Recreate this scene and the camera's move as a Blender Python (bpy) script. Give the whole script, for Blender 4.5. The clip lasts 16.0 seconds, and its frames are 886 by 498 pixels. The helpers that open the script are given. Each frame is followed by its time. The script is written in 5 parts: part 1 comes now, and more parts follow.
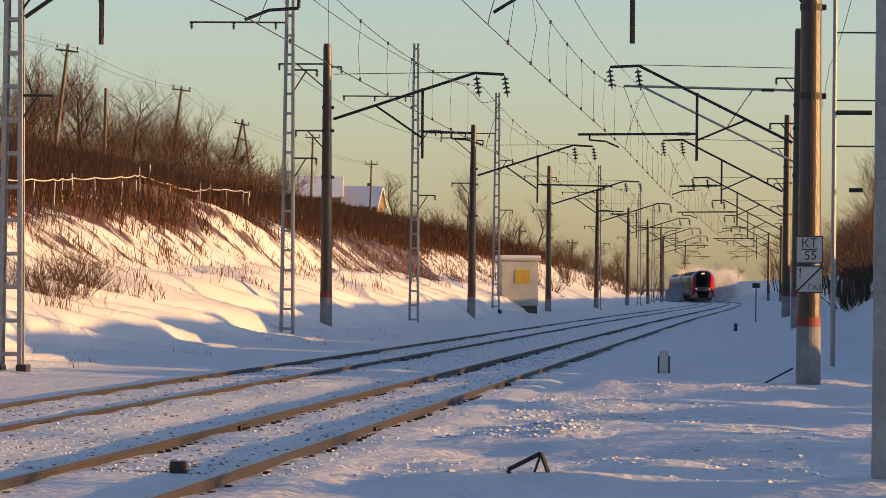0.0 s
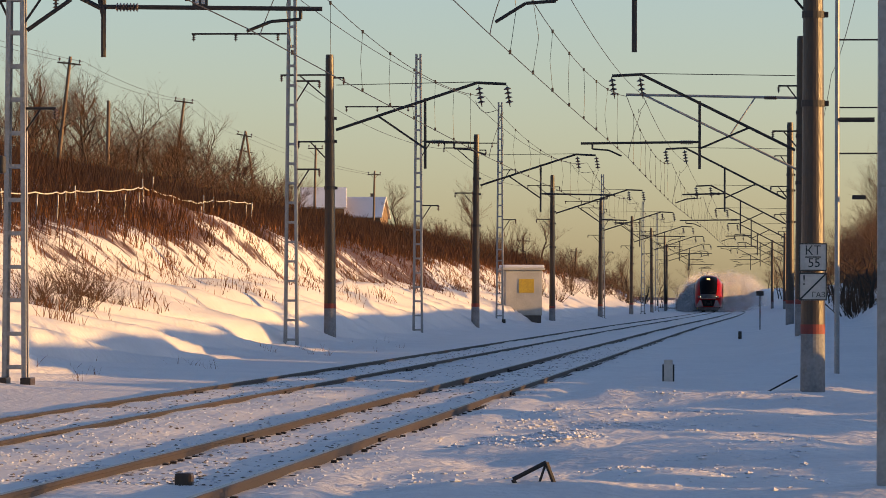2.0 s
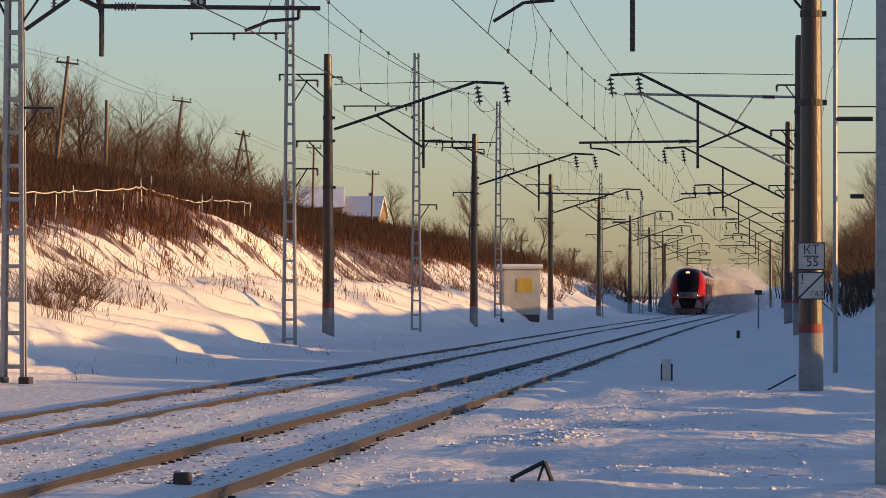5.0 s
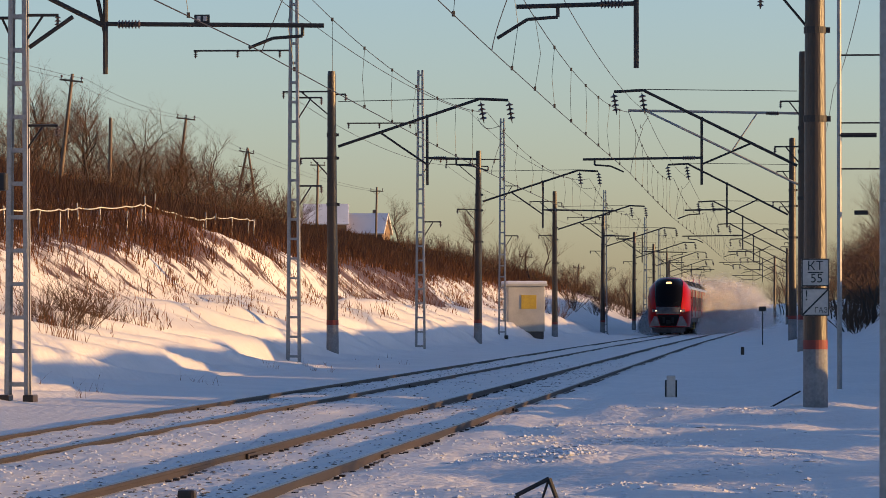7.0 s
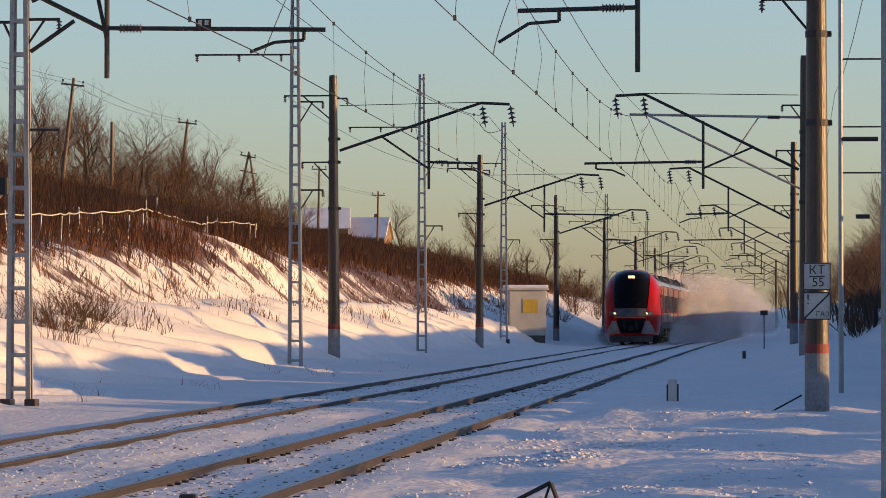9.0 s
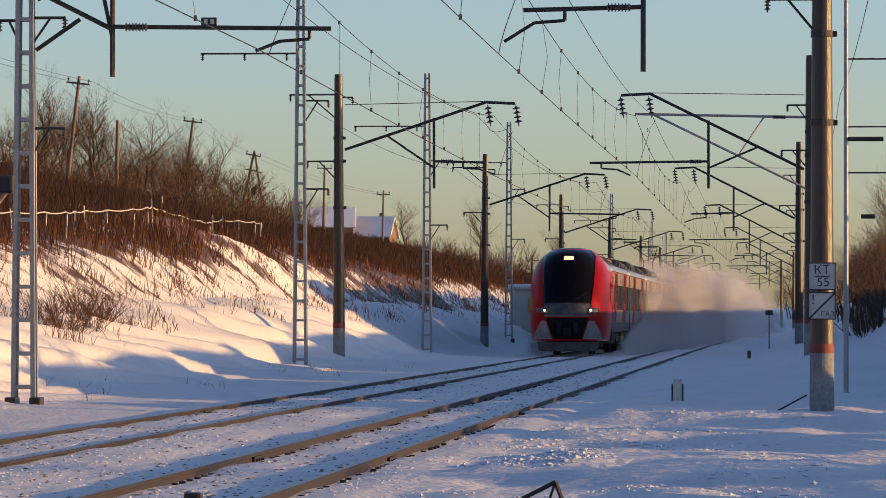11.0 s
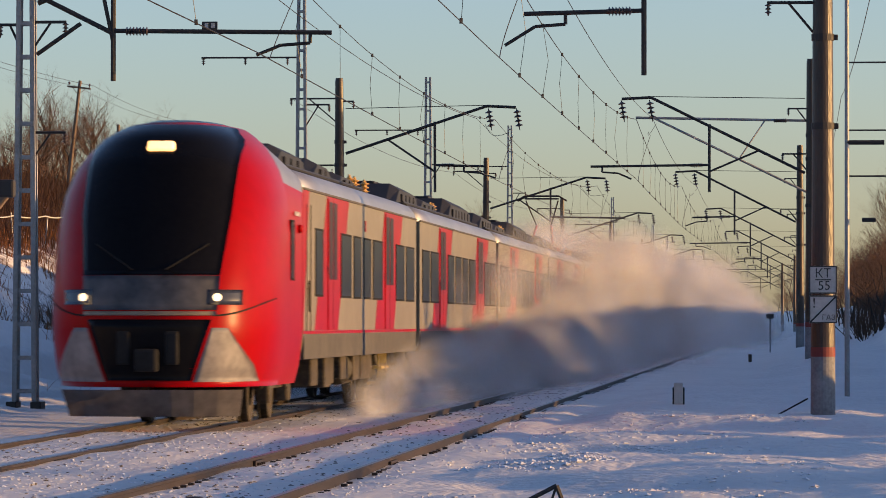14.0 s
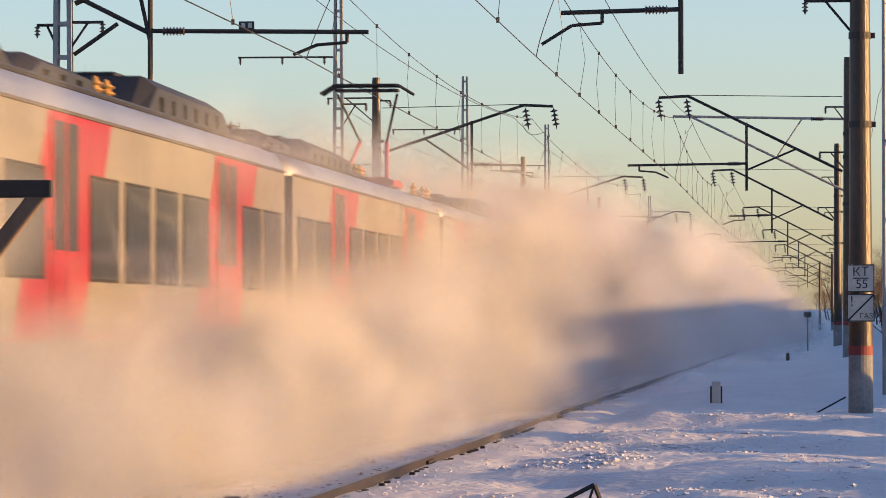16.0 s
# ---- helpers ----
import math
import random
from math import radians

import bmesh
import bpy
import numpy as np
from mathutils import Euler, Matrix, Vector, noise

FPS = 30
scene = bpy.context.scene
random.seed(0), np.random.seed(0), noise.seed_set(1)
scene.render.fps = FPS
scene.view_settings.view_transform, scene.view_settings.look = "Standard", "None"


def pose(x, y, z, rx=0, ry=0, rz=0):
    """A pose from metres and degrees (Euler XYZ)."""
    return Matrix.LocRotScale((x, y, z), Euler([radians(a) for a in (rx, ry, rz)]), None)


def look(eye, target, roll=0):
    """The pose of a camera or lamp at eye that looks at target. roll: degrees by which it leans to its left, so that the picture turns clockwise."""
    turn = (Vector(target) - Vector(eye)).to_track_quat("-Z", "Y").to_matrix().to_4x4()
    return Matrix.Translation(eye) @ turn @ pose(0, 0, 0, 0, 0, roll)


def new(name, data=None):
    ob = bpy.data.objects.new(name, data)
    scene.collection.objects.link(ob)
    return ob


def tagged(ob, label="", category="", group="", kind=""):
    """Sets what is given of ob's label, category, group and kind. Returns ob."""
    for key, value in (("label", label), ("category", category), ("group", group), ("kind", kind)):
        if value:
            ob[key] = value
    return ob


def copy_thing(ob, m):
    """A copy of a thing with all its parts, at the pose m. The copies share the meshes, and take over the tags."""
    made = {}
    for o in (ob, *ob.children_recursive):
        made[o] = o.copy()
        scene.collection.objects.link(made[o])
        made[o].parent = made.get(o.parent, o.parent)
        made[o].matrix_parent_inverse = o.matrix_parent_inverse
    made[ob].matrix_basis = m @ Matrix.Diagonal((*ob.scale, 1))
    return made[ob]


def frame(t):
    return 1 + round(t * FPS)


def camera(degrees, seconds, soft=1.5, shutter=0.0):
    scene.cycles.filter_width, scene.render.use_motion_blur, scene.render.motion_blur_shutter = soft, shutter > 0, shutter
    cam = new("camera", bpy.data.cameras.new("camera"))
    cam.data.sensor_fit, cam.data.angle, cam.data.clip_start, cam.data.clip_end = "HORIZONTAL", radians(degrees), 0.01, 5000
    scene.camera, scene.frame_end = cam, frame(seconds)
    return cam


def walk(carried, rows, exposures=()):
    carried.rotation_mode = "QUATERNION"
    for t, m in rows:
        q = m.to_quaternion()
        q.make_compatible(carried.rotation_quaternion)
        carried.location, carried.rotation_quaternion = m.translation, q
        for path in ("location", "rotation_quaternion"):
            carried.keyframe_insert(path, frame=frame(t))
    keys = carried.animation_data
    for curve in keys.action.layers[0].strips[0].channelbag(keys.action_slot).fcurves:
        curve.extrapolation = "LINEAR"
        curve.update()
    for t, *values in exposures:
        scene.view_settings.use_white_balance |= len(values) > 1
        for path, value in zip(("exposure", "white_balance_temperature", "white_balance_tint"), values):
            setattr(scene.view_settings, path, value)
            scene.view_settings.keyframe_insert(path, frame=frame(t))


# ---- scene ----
# ---------------------------------------------------------------- camera
EYE = 1.58                      # eye above rail heads
cam = camera(11.72, 16.0, soft=0.65, shutter=0.3)
walk(cam, [
    (0.0, pose(0, 0, EYE, 90.532, -0.548, 4.353)),
    (0.5, pose(0, 0, EYE, 90.587, -0.277, 4.315)),
    (1.0, pose(0, 0, EYE, 90.672, -0.139, 4.322)),
    (1.5, pose(0, 0, EYE, 90.664, -0.168, 4.360)),
    (2.0, pose(0, 0, EYE, 90.665, -0.132, 4.405)),
    (2.5, pose(0, 0, EYE, 90.690, -0.121, 4.439)),
    (3.0, pose(0, 0, EYE, 90.691, -0.106, 4.431)),
    (3.5, pose(0, 0, EYE, 90.637, -0.078, 4.402)),
    (4.0, pose(0, 0, EYE, 90.642, -0.098, 4.367)),
    (6.5, pose(0, 0, EYE, 90.783, -0.104, 4.439)),
    (7.0, pose(0, 0, EYE, 90.881, 0.000, 4.438)),
    (7.5, pose(0, 0, EYE, 90.933, 0.078, 4.440)),
    (8.0, pose(0, 0, EYE, 90.957, 0.131, 4.447)),
    (8.5, pose(0, 0, EYE, 90.959, 0.095, 4.452)),
    (9.0, pose(0, 0, EYE, 90.935, 0.017, 4.458)),
    (11.5, pose(0, 0, EYE, 90.921, -0.116, 4.524)),
    (12.0, pose(0, 0, EYE, 90.903, -0.165, 4.494)),
    (12.5, pose(0, 0, EYE, 90.864, -0.181, 4.463)),
    (13.0, pose(0, 0, EYE, 90.874, -0.168, 4.412)),
    (13.5, pose(0, 0, EYE, 90.919, -0.097, 4.433)),
    (14.0, pose(0, 0, EYE, 90.975, -0.039, 4.538)),
    (14.5, pose(0, 0, EYE, 91.029, -0.019, 4.636)),
    (15.0, pose(0, 0, EYE, 91.082, 0.201, 4.743)),
    (15.5, pose(0, 0, EYE, 91.068, 0.148, 4.920)),
    (16.0, pose(0, 0, EYE, 90.965, 0.075, 5.034)),
], exposures=[(0.0, 1.06, 7800, 28), (4.0, 0.95, 7450, 28), (6.5, 0.92, 6900, 28), (12.5, 0.89, 6850, 28), (14.5, 1.0, 7050, 30), (15.0, 1.15, 7100, 30), (15.5, 1.24, 7150, 30), (16.0, 1.28, 7150, 30)])
scene.cycles.transparent_max_bounces = 96

# ---------------------------------------------------------------- world and sun
SUN_ELEV = radians(6.2)
SUN_TO = Vector((math.cos(SUN_ELEV), 0.0, math.sin(SUN_ELEV)))
world = bpy.data.worlds.new("winter_sky")
scene.world = world
world.use_nodes = True
wn = world.node_tree.nodes
sky = wn.new("ShaderNodeTexSky")
sky.sky_type = 'NISHITA'
sky.sun_disc = False
sky.sun_elevation = SUN_ELEV
sky.sun_rotation = math.atan2(SUN_TO.x, SUN_TO.y)
sky.air_density, sky.dust_density, sky.ozone_density = 0.9, 0.7, 3.2
wn["Background"].inputs["Strength"].default_value = 0.15
world.node_tree.links.new(sky.outputs["Color"], wn["Background"].inputs["Color"])
sun_data = bpy.data.lights.new("sun", 'SUN')
sun_data.energy, sun_data.angle, sun_data.color = 3.85, radians(0.6), (1.0, 0.65, 0.23)
sun = new("sun", sun_data)
sun.matrix_world = look(SUN_TO * 50, (0, 0, 0))


# ---------------------------------------------------------------- materials
def mat(name, a, b=None, rough=0.6, metal=0.0, big=0.5, small=12.0, bump=0.1, dist=0.01, emit=None, emit_strength=1.0,
        stretch=(1, 1, 1), spec=0.5, rand=0.0):
    """Two tones mixed by a coarse and a fine noise, with a fine relief."""
    m = bpy.data.materials.new(name)
    m.use_nodes = True
    nt = m.node_tree
    bs = nt.nodes["Principled BSDF"]
    b = b or tuple(c * 0.75 for c in a)
    tc = nt.nodes.new("ShaderNodeTexCoord")
    mp = nt.nodes.new("ShaderNodeMapping")
    mp.inputs["Scale"].default_value = stretch
    nt.links.new(tc.outputs["Object"], mp.inputs["Vector"])
    n1 = nt.nodes.new("ShaderNodeTexNoise")
    n1.inputs["Scale"].default_value, n1.inputs["Detail"].default_value = big, 5
    n2 = nt.nodes.new("ShaderNodeTexNoise")
    n2.inputs["Scale"].default_value, n2.inputs["Detail"].default_value = small, 6
    for n in (n1, n2):
        nt.links.new(mp.outputs[0], n.inputs["Vector"])
    mx = nt.nodes.new("ShaderNodeMath")
    mx.operation = 'MULTIPLY_ADD'
    nt.links.new(n1.outputs["Fac"], mx.inputs[0])
    mx.inputs[1].default_value = 0.6
    sc = nt.nodes.new("ShaderNodeMath")
    sc.operation = 'MULTIPLY'
    nt.links.new(n2.outputs["Fac"], sc.inputs[0])
    sc.inputs[1].default_value = 0.4
    nt.links.new(sc.outputs[0], mx.inputs[2])
    rp = nt.nodes.new("ShaderNodeMapRange")
    rp.inputs["From Min"].default_value, rp.inputs["From Max"].default_value = 0.36, 0.64
    src = mx.outputs[0]
    if rand:
        oi = nt.nodes.new("ShaderNodeNewGeometry")
        ad = nt.nodes.new("ShaderNodeMath")
        ad.operation = 'MULTIPLY_ADD'
        nt.links.new(oi.outputs["Random Per Island"], ad.inputs[0])
        ad.inputs[1].default_value = rand
        nt.links.new(src, ad.inputs[2])
        sb = nt.nodes.new("ShaderNodeMath")
        sb.operation = 'SUBTRACT'
        nt.links.new(ad.outputs[0], sb.inputs[0])
        sb.inputs[1].default_value = rand / 2
        src = sb.outputs[0]
    nt.links.new(src, rp.inputs["Value"])
    mc = nt.nodes.new("ShaderNodeMix")
    mc.data_type = 'RGBA'
    mc.inputs["A"].default_value, mc.inputs["B"].default_value = (*a, 1), (*b, 1)
    nt.links.new(rp.outputs[0], mc.inputs["Factor"])
    nt.links.new(mc.outputs["Result"], bs.inputs["Base Color"])
    bs.inputs["Roughness"].default_value, bs.inputs["Metallic"].default_value = rough, metal
    bs.inputs["Specular IOR Level"].default_value = spec
    if bump:
        bp = nt.nodes.new("ShaderNodeBump")
        bp.inputs["Strength"].default_value, bp.inputs["Distance"].default_value = bump, dist
        nt.links.new(n2.outputs["Fac"], bp.inputs["Height"])
        nt.links.new(bp.outputs[0], bs.inputs["Normal"])
    if emit:
        bs.inputs["Emission Color"].default_value, bs.inputs["Emission Strength"].default_value = (*emit, 1), emit_strength
    return m


def snow_material():
    """Snow with a fine crust; bare frozen earth and dead grass where the attribute 'earth' says so."""
    m = mat("snow", (0.69, 0.655, 0.62), (0.60, 0.575, 0.55), rough=0.55, big=0.35, small=6.0, bump=0.5, dist=0.10, spec=0.3)
    nt = m.node_tree
    bs = nt.nodes["Principled BSDF"]
    old = bs.inputs["Base Color"].links[0].from_socket
    at = nt.nodes.new("ShaderNodeAttribute")
    at.attribute_name = "earth"
    tc = nt.nodes.new("ShaderNodeTexCoord")
    nz = nt.nodes.new("ShaderNodeTexNoise")
    nz.inputs["Scale"].default_value, nz.inputs["Detail"].default_value = 1.3, 8
    nt.links.new(tc.outputs["Object"], nz.inputs["Vector"])
    ad = nt.nodes.new("ShaderNodeMath")
    ad.operation = 'ADD'
    nt.links.new(at.outputs["Fac"], ad.inputs[0])
    nt.links.new(nz.outputs["Fac"], ad.inputs[1])
    rg = nt.nodes.new("ShaderNodeMapRange")
    rg.inputs["From Min"].default_value, rg.inputs["From Max"].default_value = 0.95, 1.12
    nt.links.new(ad.outputs[0], rg.inputs["Value"])
    er = nt.nodes.new("ShaderNodeMix")
    er.data_type = 'RGBA'
    er.inputs["A"].default_value, er.inputs["B"].default_value = (0.13, 0.062, 0.03, 1), (0.06, 0.032, 0.018, 1)
    nt.links.new(nz.outputs["Fac"], er.inputs["Factor"])
    mc = nt.nodes.new("ShaderNodeMix")
    mc.data_type = 'RGBA'
    nt.links.new(rg.outputs[0], mc.inputs["Factor"])
    nt.links.new(old, mc.inputs["A"])
    nt.links.new(er.outputs["Result"], mc.inputs["B"])
    nt.links.new(mc.outputs["Result"], bs.inputs["Base Color"])
    return m


def glass_dark(name):
    m = mat(name, (0.012, 0.013, 0.015), (0.02, 0.02, 0.022), rough=0.3, bump=0.0, spec=0.04)
    return m


SNOW = snow_material()
CLOD = mat("snow_clods", (0.68, 0.685, 0.70), (0.58, 0.59, 0.615), rough=0.6, small=9, bump=0.3, dist=0.03)
DIRT = mat("dark_ballast", (0.10, 0.08, 0.065), (0.16, 0.14, 0.12), rough=0.9, small=20, bump=0.4)
RAIL_WEB = mat("rusty_rail", (0.030, 0.017, 0.010), (0.010, 0.0065, 0.005), rough=0.6, big=0.5, small=9, bump=0.3, stretch=(1, .3, 1), spec=0.4)
RAIL_HEAD = mat("rail_head", (0.23, 0.21, 0.19), (0.15, 0.13, 0.12), rough=0.35, metal=0.9, bump=0.05, stretch=(1, .05, 1))
CONCRETE = mat("weathered_concrete", (0.050, 0.031, 0.019), (0.018, 0.012, 0.008), rough=0.42, big=1.2, small=22, bump=0.5, dist=0.014, stretch=(1, 1, .25), spec=0.45)
WHITEWASH = mat("whitewashed_concrete", (0.24, 0.24, 0.235), (0.13, 0.13, 0.13), rough=0.85, big=2.0, small=16, bump=0.3)
REDBAND = mat("red_band_paint", (0.22, 0.03, 0.02), (0.15, 0.025, 0.02), rough=0.7, big=3, small=14)
GALV = mat("galvanised_steel", (0.34, 0.335, 0.32), (0.21, 0.205, 0.195), rough=0.5, metal=0.3, big=1.6, small=18, bump=0.08)
STEEL = mat("dark_steel", (0.016, 0.015, 0.015), (0.032, 0.025, 0.020), rough=0.7, metal=0.0, big=1.6, small=20, bump=0.1)
WIRE = mat("wire_copper_dark", (0.05, 0.045, 0.04), rough=0.55, metal=0.5, bump=0)
PORCELAIN = mat("insulator_glaze", (0.05, 0.035, 0.03), (0.09, 0.06, 0.05), rough=0.2, bump=0)
WOOD = mat("grey_timber", (0.19, 0.13, 0.085), (0.10, 0.068, 0.048), rough=0.9, big=2, small=15, bump=0.4, stretch=(1, 1, .1))
SIGN_WHITE = mat("sign_white", (0.50, 0.48, 0.44), (0.36, 0.34, 0.31), rough=0.5, big=4, small=18, bump=0.05)
SIGN_BLACK = mat("sign_black", (0.02, 0.02, 0.02), rough=0.5, bump=0)
YELLOW = mat("yellow_plate", (0.55, 0.36, 0.03), (0.42, 0.26, 0.03), rough=0.5, big=3)
CABIN = mat("cabin_paint", (0.48, 0.45, 0.38), (0.36, 0.335, 0.28), rough=0.6, big=1.2, small=14, bump=0.08)
PLINTH = mat("plinth_paint", (0.11, 0.085, 0.065), (0.07, 0.055, 0.045), rough=0.8)
WEED = mat("dry_weeds", (0.33, 0.120, 0.034), (0.12, 0.046, 0.018), rough=0.9, big=0.3, small=2, bump=0, rand=0.35)
BARK = mat("bare_bark", (0.042, 0.030, 0.022), (0.022, 0.016, 0.013), rough=0.95, big=1, small=9, bump=0.2)
TWIG = mat("bare_twigs", (0.115, 0.058, 0.030), (0.050, 0.028, 0.017), rough=0.95, big=0.4, small=4, bump=0, rand=0.3)
HOUSE_WALL = mat("house_boards", (0.20, 0.13, 0.08), (0.14, 0.09, 0.06), rough=0.9, stretch=(1, 1, 6))
RED = mat("red_paint", (0.30, 0.0022, 0.0015), (0.24, 0.002, 0.0012), rough=0.3, big=0.5, small=5, bump=0.02, spec=0.07)
GREY = mat("light_grey_paint", (0.215, 0.183, 0.130), (0.155, 0.131, 0.092), rough=0.38, spec=0.25, big=0.6, small=5, bump=0.02)
ROOF = mat("silver_roof", (0.36, 0.37, 0.39), (0.28, 0.29, 0.31), rough=0.42, metal=0.7, big=0.5, small=6, bump=0.03)
LENS = mat("lamp_glass", (0.035, 0.035, 0.034), (0.02, 0.02, 0.02), rough=0.15, bump=0)
PANEL = mat("grey_front_panel", (0.022, 0.022, 0.024), (0.075, 0.073, 0.073), rough=0.45, big=2.0, small=7, bump=0.04)
DUSTY = mat("frosted_grey_panel", (0.22, 0.205, 0.20), (0.11, 0.10, 0.10), rough=0.6, big=2.5, small=8, bump=0.05)
SKIRT = mat("underframe_skirt", (0.040, 0.036, 0.032), (0.075, 0.066, 0.055), rough=0.8, big=1.5, small=9)
BLACK = mat("black_gloss", (0.004, 0.004, 0.005), (0.007, 0.007, 0.008), rough=0.2, bump=0, spec=0.07)
RUBBER = mat("black_rubber", (0.010, 0.010, 0.010), (0.018, 0.018, 0.018), rough=0.85, spec=0.2, small=18)
UNDER = mat("bogie_grime", (0.012, 0.010, 0.009), (0.075, 0.058, 0.042), rough=0.85, big=3, small=16, bump=0.3)
ROOFKIT = mat("roof_unit", (0.008, 0.008, 0.009), (0.018, 0.016, 0.015), rough=0.6, big=2, small=10)
GLASS = glass_dark("tinted_glass")
PANTO_RED = mat("pantograph_red", (0.45, 0.03, 0.03), rough=0.5, bump=0)
LAMP = mat("headlamp_glow", (0.9, 0.9, 0.85), emit=(1.0, 0.52, 0.10), emit_strength=1.3, bump=0)
LAMP_LOW = mat("low_headlamp_glow", (0.9, 0.9, 0.85), emit=(1.0, 0.76, 0.36), emit_strength=1.2, bump=0)
AMBER = mat("amber_insulators", (0.55, 0.30, 0.06), (0.4, 0.2, 0.05), rough=0.35, bump=0)


def plume_material():
    """Blown snow: soft-edged puffs that scatter light and let most of it through."""
    m = bpy.data.materials.new("blown_snow")
    m.use_nodes = True
    nt = m.node_tree
    nt.nodes.remove(nt.nodes["Principled BSDF"])
    out = nt.nodes["Material Output"]
    uv = nt.nodes.new("ShaderNodeUVMap")
    ln = nt.nodes.new("ShaderNodeVectorMath")
    ln.operation = 'LENGTH'
    nt.links.new(uv.outputs[0], ln.inputs[0])
    fall = nt.nodes.new("ShaderNodeMapRange")
    fall.interpolation_type = 'SMOOTHSTEP'
    fall.inputs["From Min"].default_value, fall.inputs["From Max"].default_value = 1.0, 0.0
    nt.links.new(ln.outputs["Value"], fall.inputs["Value"])
    tc = nt.nodes.new("ShaderNodeTexCoord")
    nz = nt.nodes.new("ShaderNodeTexNoise")
    nz.inputs["Scale"].default_value, nz.inputs["Detail"].default_value = 0.6, 4
    nt.links.new(tc.outputs["Object"], nz.inputs["Vector"])
    nr = nt.nodes.new("ShaderNodeMapRange")
    nr.inputs["From Min"].default_value, nr.inputs["From Max"].default_value = 0.3, 0.7
    nr.inputs["To Min"].default_value, nr.inputs["To Max"].default_value = 0.3, 1.0
    nt.links.new(nz.outputs["Fac"], nr.inputs["Value"])
    mu = nt.nodes.new("ShaderNodeMath")
    mu.operation = 'MULTIPLY'
    nt.links.new(fall.outputs[0], mu.inputs[0])
    nt.links.new(nr.outputs[0], mu.inputs[1])
    mu2 = nt.nodes.new("ShaderNodeMath")
    mu2.operation = 'MULTIPLY'
    mu2.inputs[1].default_value = PLUME_ALPHA
    nt.links.new(mu.outputs[0], mu2.inputs[0])
    up = nt.nodes.new("ShaderNodeCombineXYZ")       # powder has no facing of its own
    for i, v in enumerate((0.66, -0.32, 0.66)):
        up.inputs[i].default_value = v
    df = nt.nodes.new("ShaderNodeBsdfDiffuse")
    tl = nt.nodes.new("ShaderNodeBsdfTranslucent")
    for n in (df, tl):
        n.inputs["Color"].default_value = (0.97, 0.96, 0.96, 1)
        nt.links.new(up.outputs[0], n.inputs["Normal"])
    half = nt.nodes.new("ShaderNodeMixShader")
    half.inputs[0].default_value = 0.46
    nt.links.new(df.outputs[0], half.inputs[1])
    nt.links.new(tl.outputs[0], half.inputs[2])
    tr = nt.nodes.new("ShaderNodeBsdfTransparent")
    mx = nt.nodes.new("ShaderNodeMixShader")
    nt.links.new(mu2.outputs[0], mx.inputs[0])
    nt.links.new(tr.outputs[0], mx.inputs[1])
    nt.links.new(half.outputs[0], mx.inputs[2])
    nt.links.new(mx.outputs[0], out.inputs["Surface"])
    return m


PLUME_ALPHA = 0.17
PLUME = plume_material()


# ---------------------------------------------------------------- mesh helpers
def part(name, bm, material, parent=None, label="", smooth=False):
    me = bpy.data.meshes.new(name)
    bm.normal_update()
    bm.to_mesh(me)
    bm.free()
    me.materials.append(material)
    if smooth:
        me.shade_smooth()
    ob = new(name, me)
    if parent:
        ob.parent = parent
    if label:
        ob["label"] = label
    return ob


def raw(name, verts, faces, material, parent=None, label="", smooth=False):
    me = bpy.data.meshes.new(name)
    me.from_pydata(verts, [], faces)
    me.materials.append(material)
    if smooth:
        me.shade_smooth()
    ob = new(name, me)
    if parent:
        ob.parent = parent
    if label:
        ob["label"] = label
    return ob


def share(name, ob, parent, m):
    """Another part on the same mesh."""
    o = new(name, ob.data)
    o.parent = parent
    o.matrix_basis = m
    return o


def thing(name, label, category, m=None, group="", kind=""):
    ob = new(name)
    ob.empty_display_size = 0.1
    if m is not None:
        ob.matrix_basis = m
    return tagged(ob, label, category, group, kind)


def box(bm, c, s, bevel=0.0, m=None):
    r = bmesh.ops.create_cube(bm, size=1.0)
    vs = r["verts"]
    for v in vs:
        v.co = Vector((v.co.x * s[0], v.co.y * s[1], v.co.z * s[2])) + Vector(c)
        if m is not None:
            v.co = m @ v.co
    if bevel:
        es = list({e for v in vs for e in v.link_edges})
        bmesh.ops.bevel(bm, geom=es, offset=bevel, segments=2, affect='EDGES', profile=0.6)
    return bm


def tube(bm, p0, p1, r0, r1=None, seg=8, caps=True):
    p0, p1 = Vector(p0), Vector(p1)
    r1 = r0 if r1 is None else r1
    d = (p1 - p0)
    q = d.to_track_quat('Z', 'Y').to_matrix()
    a, b = [], []
    for i in range(seg):
        t = 2 * math.pi * i / seg
        o = q @ Vector((math.cos(t), math.sin(t), 0))
        a.append(bm.verts.new(p0 + o * r0))
        b.append(bm.verts.new(p1 + o * r1))
    for i in range(seg):
        j = (i + 1) % seg
        bm.faces.new((a[i], a[j], b[j], b[i]))
    if caps:
        bm.faces.new(a[::-1])
        bm.faces.new(b)
    return bm


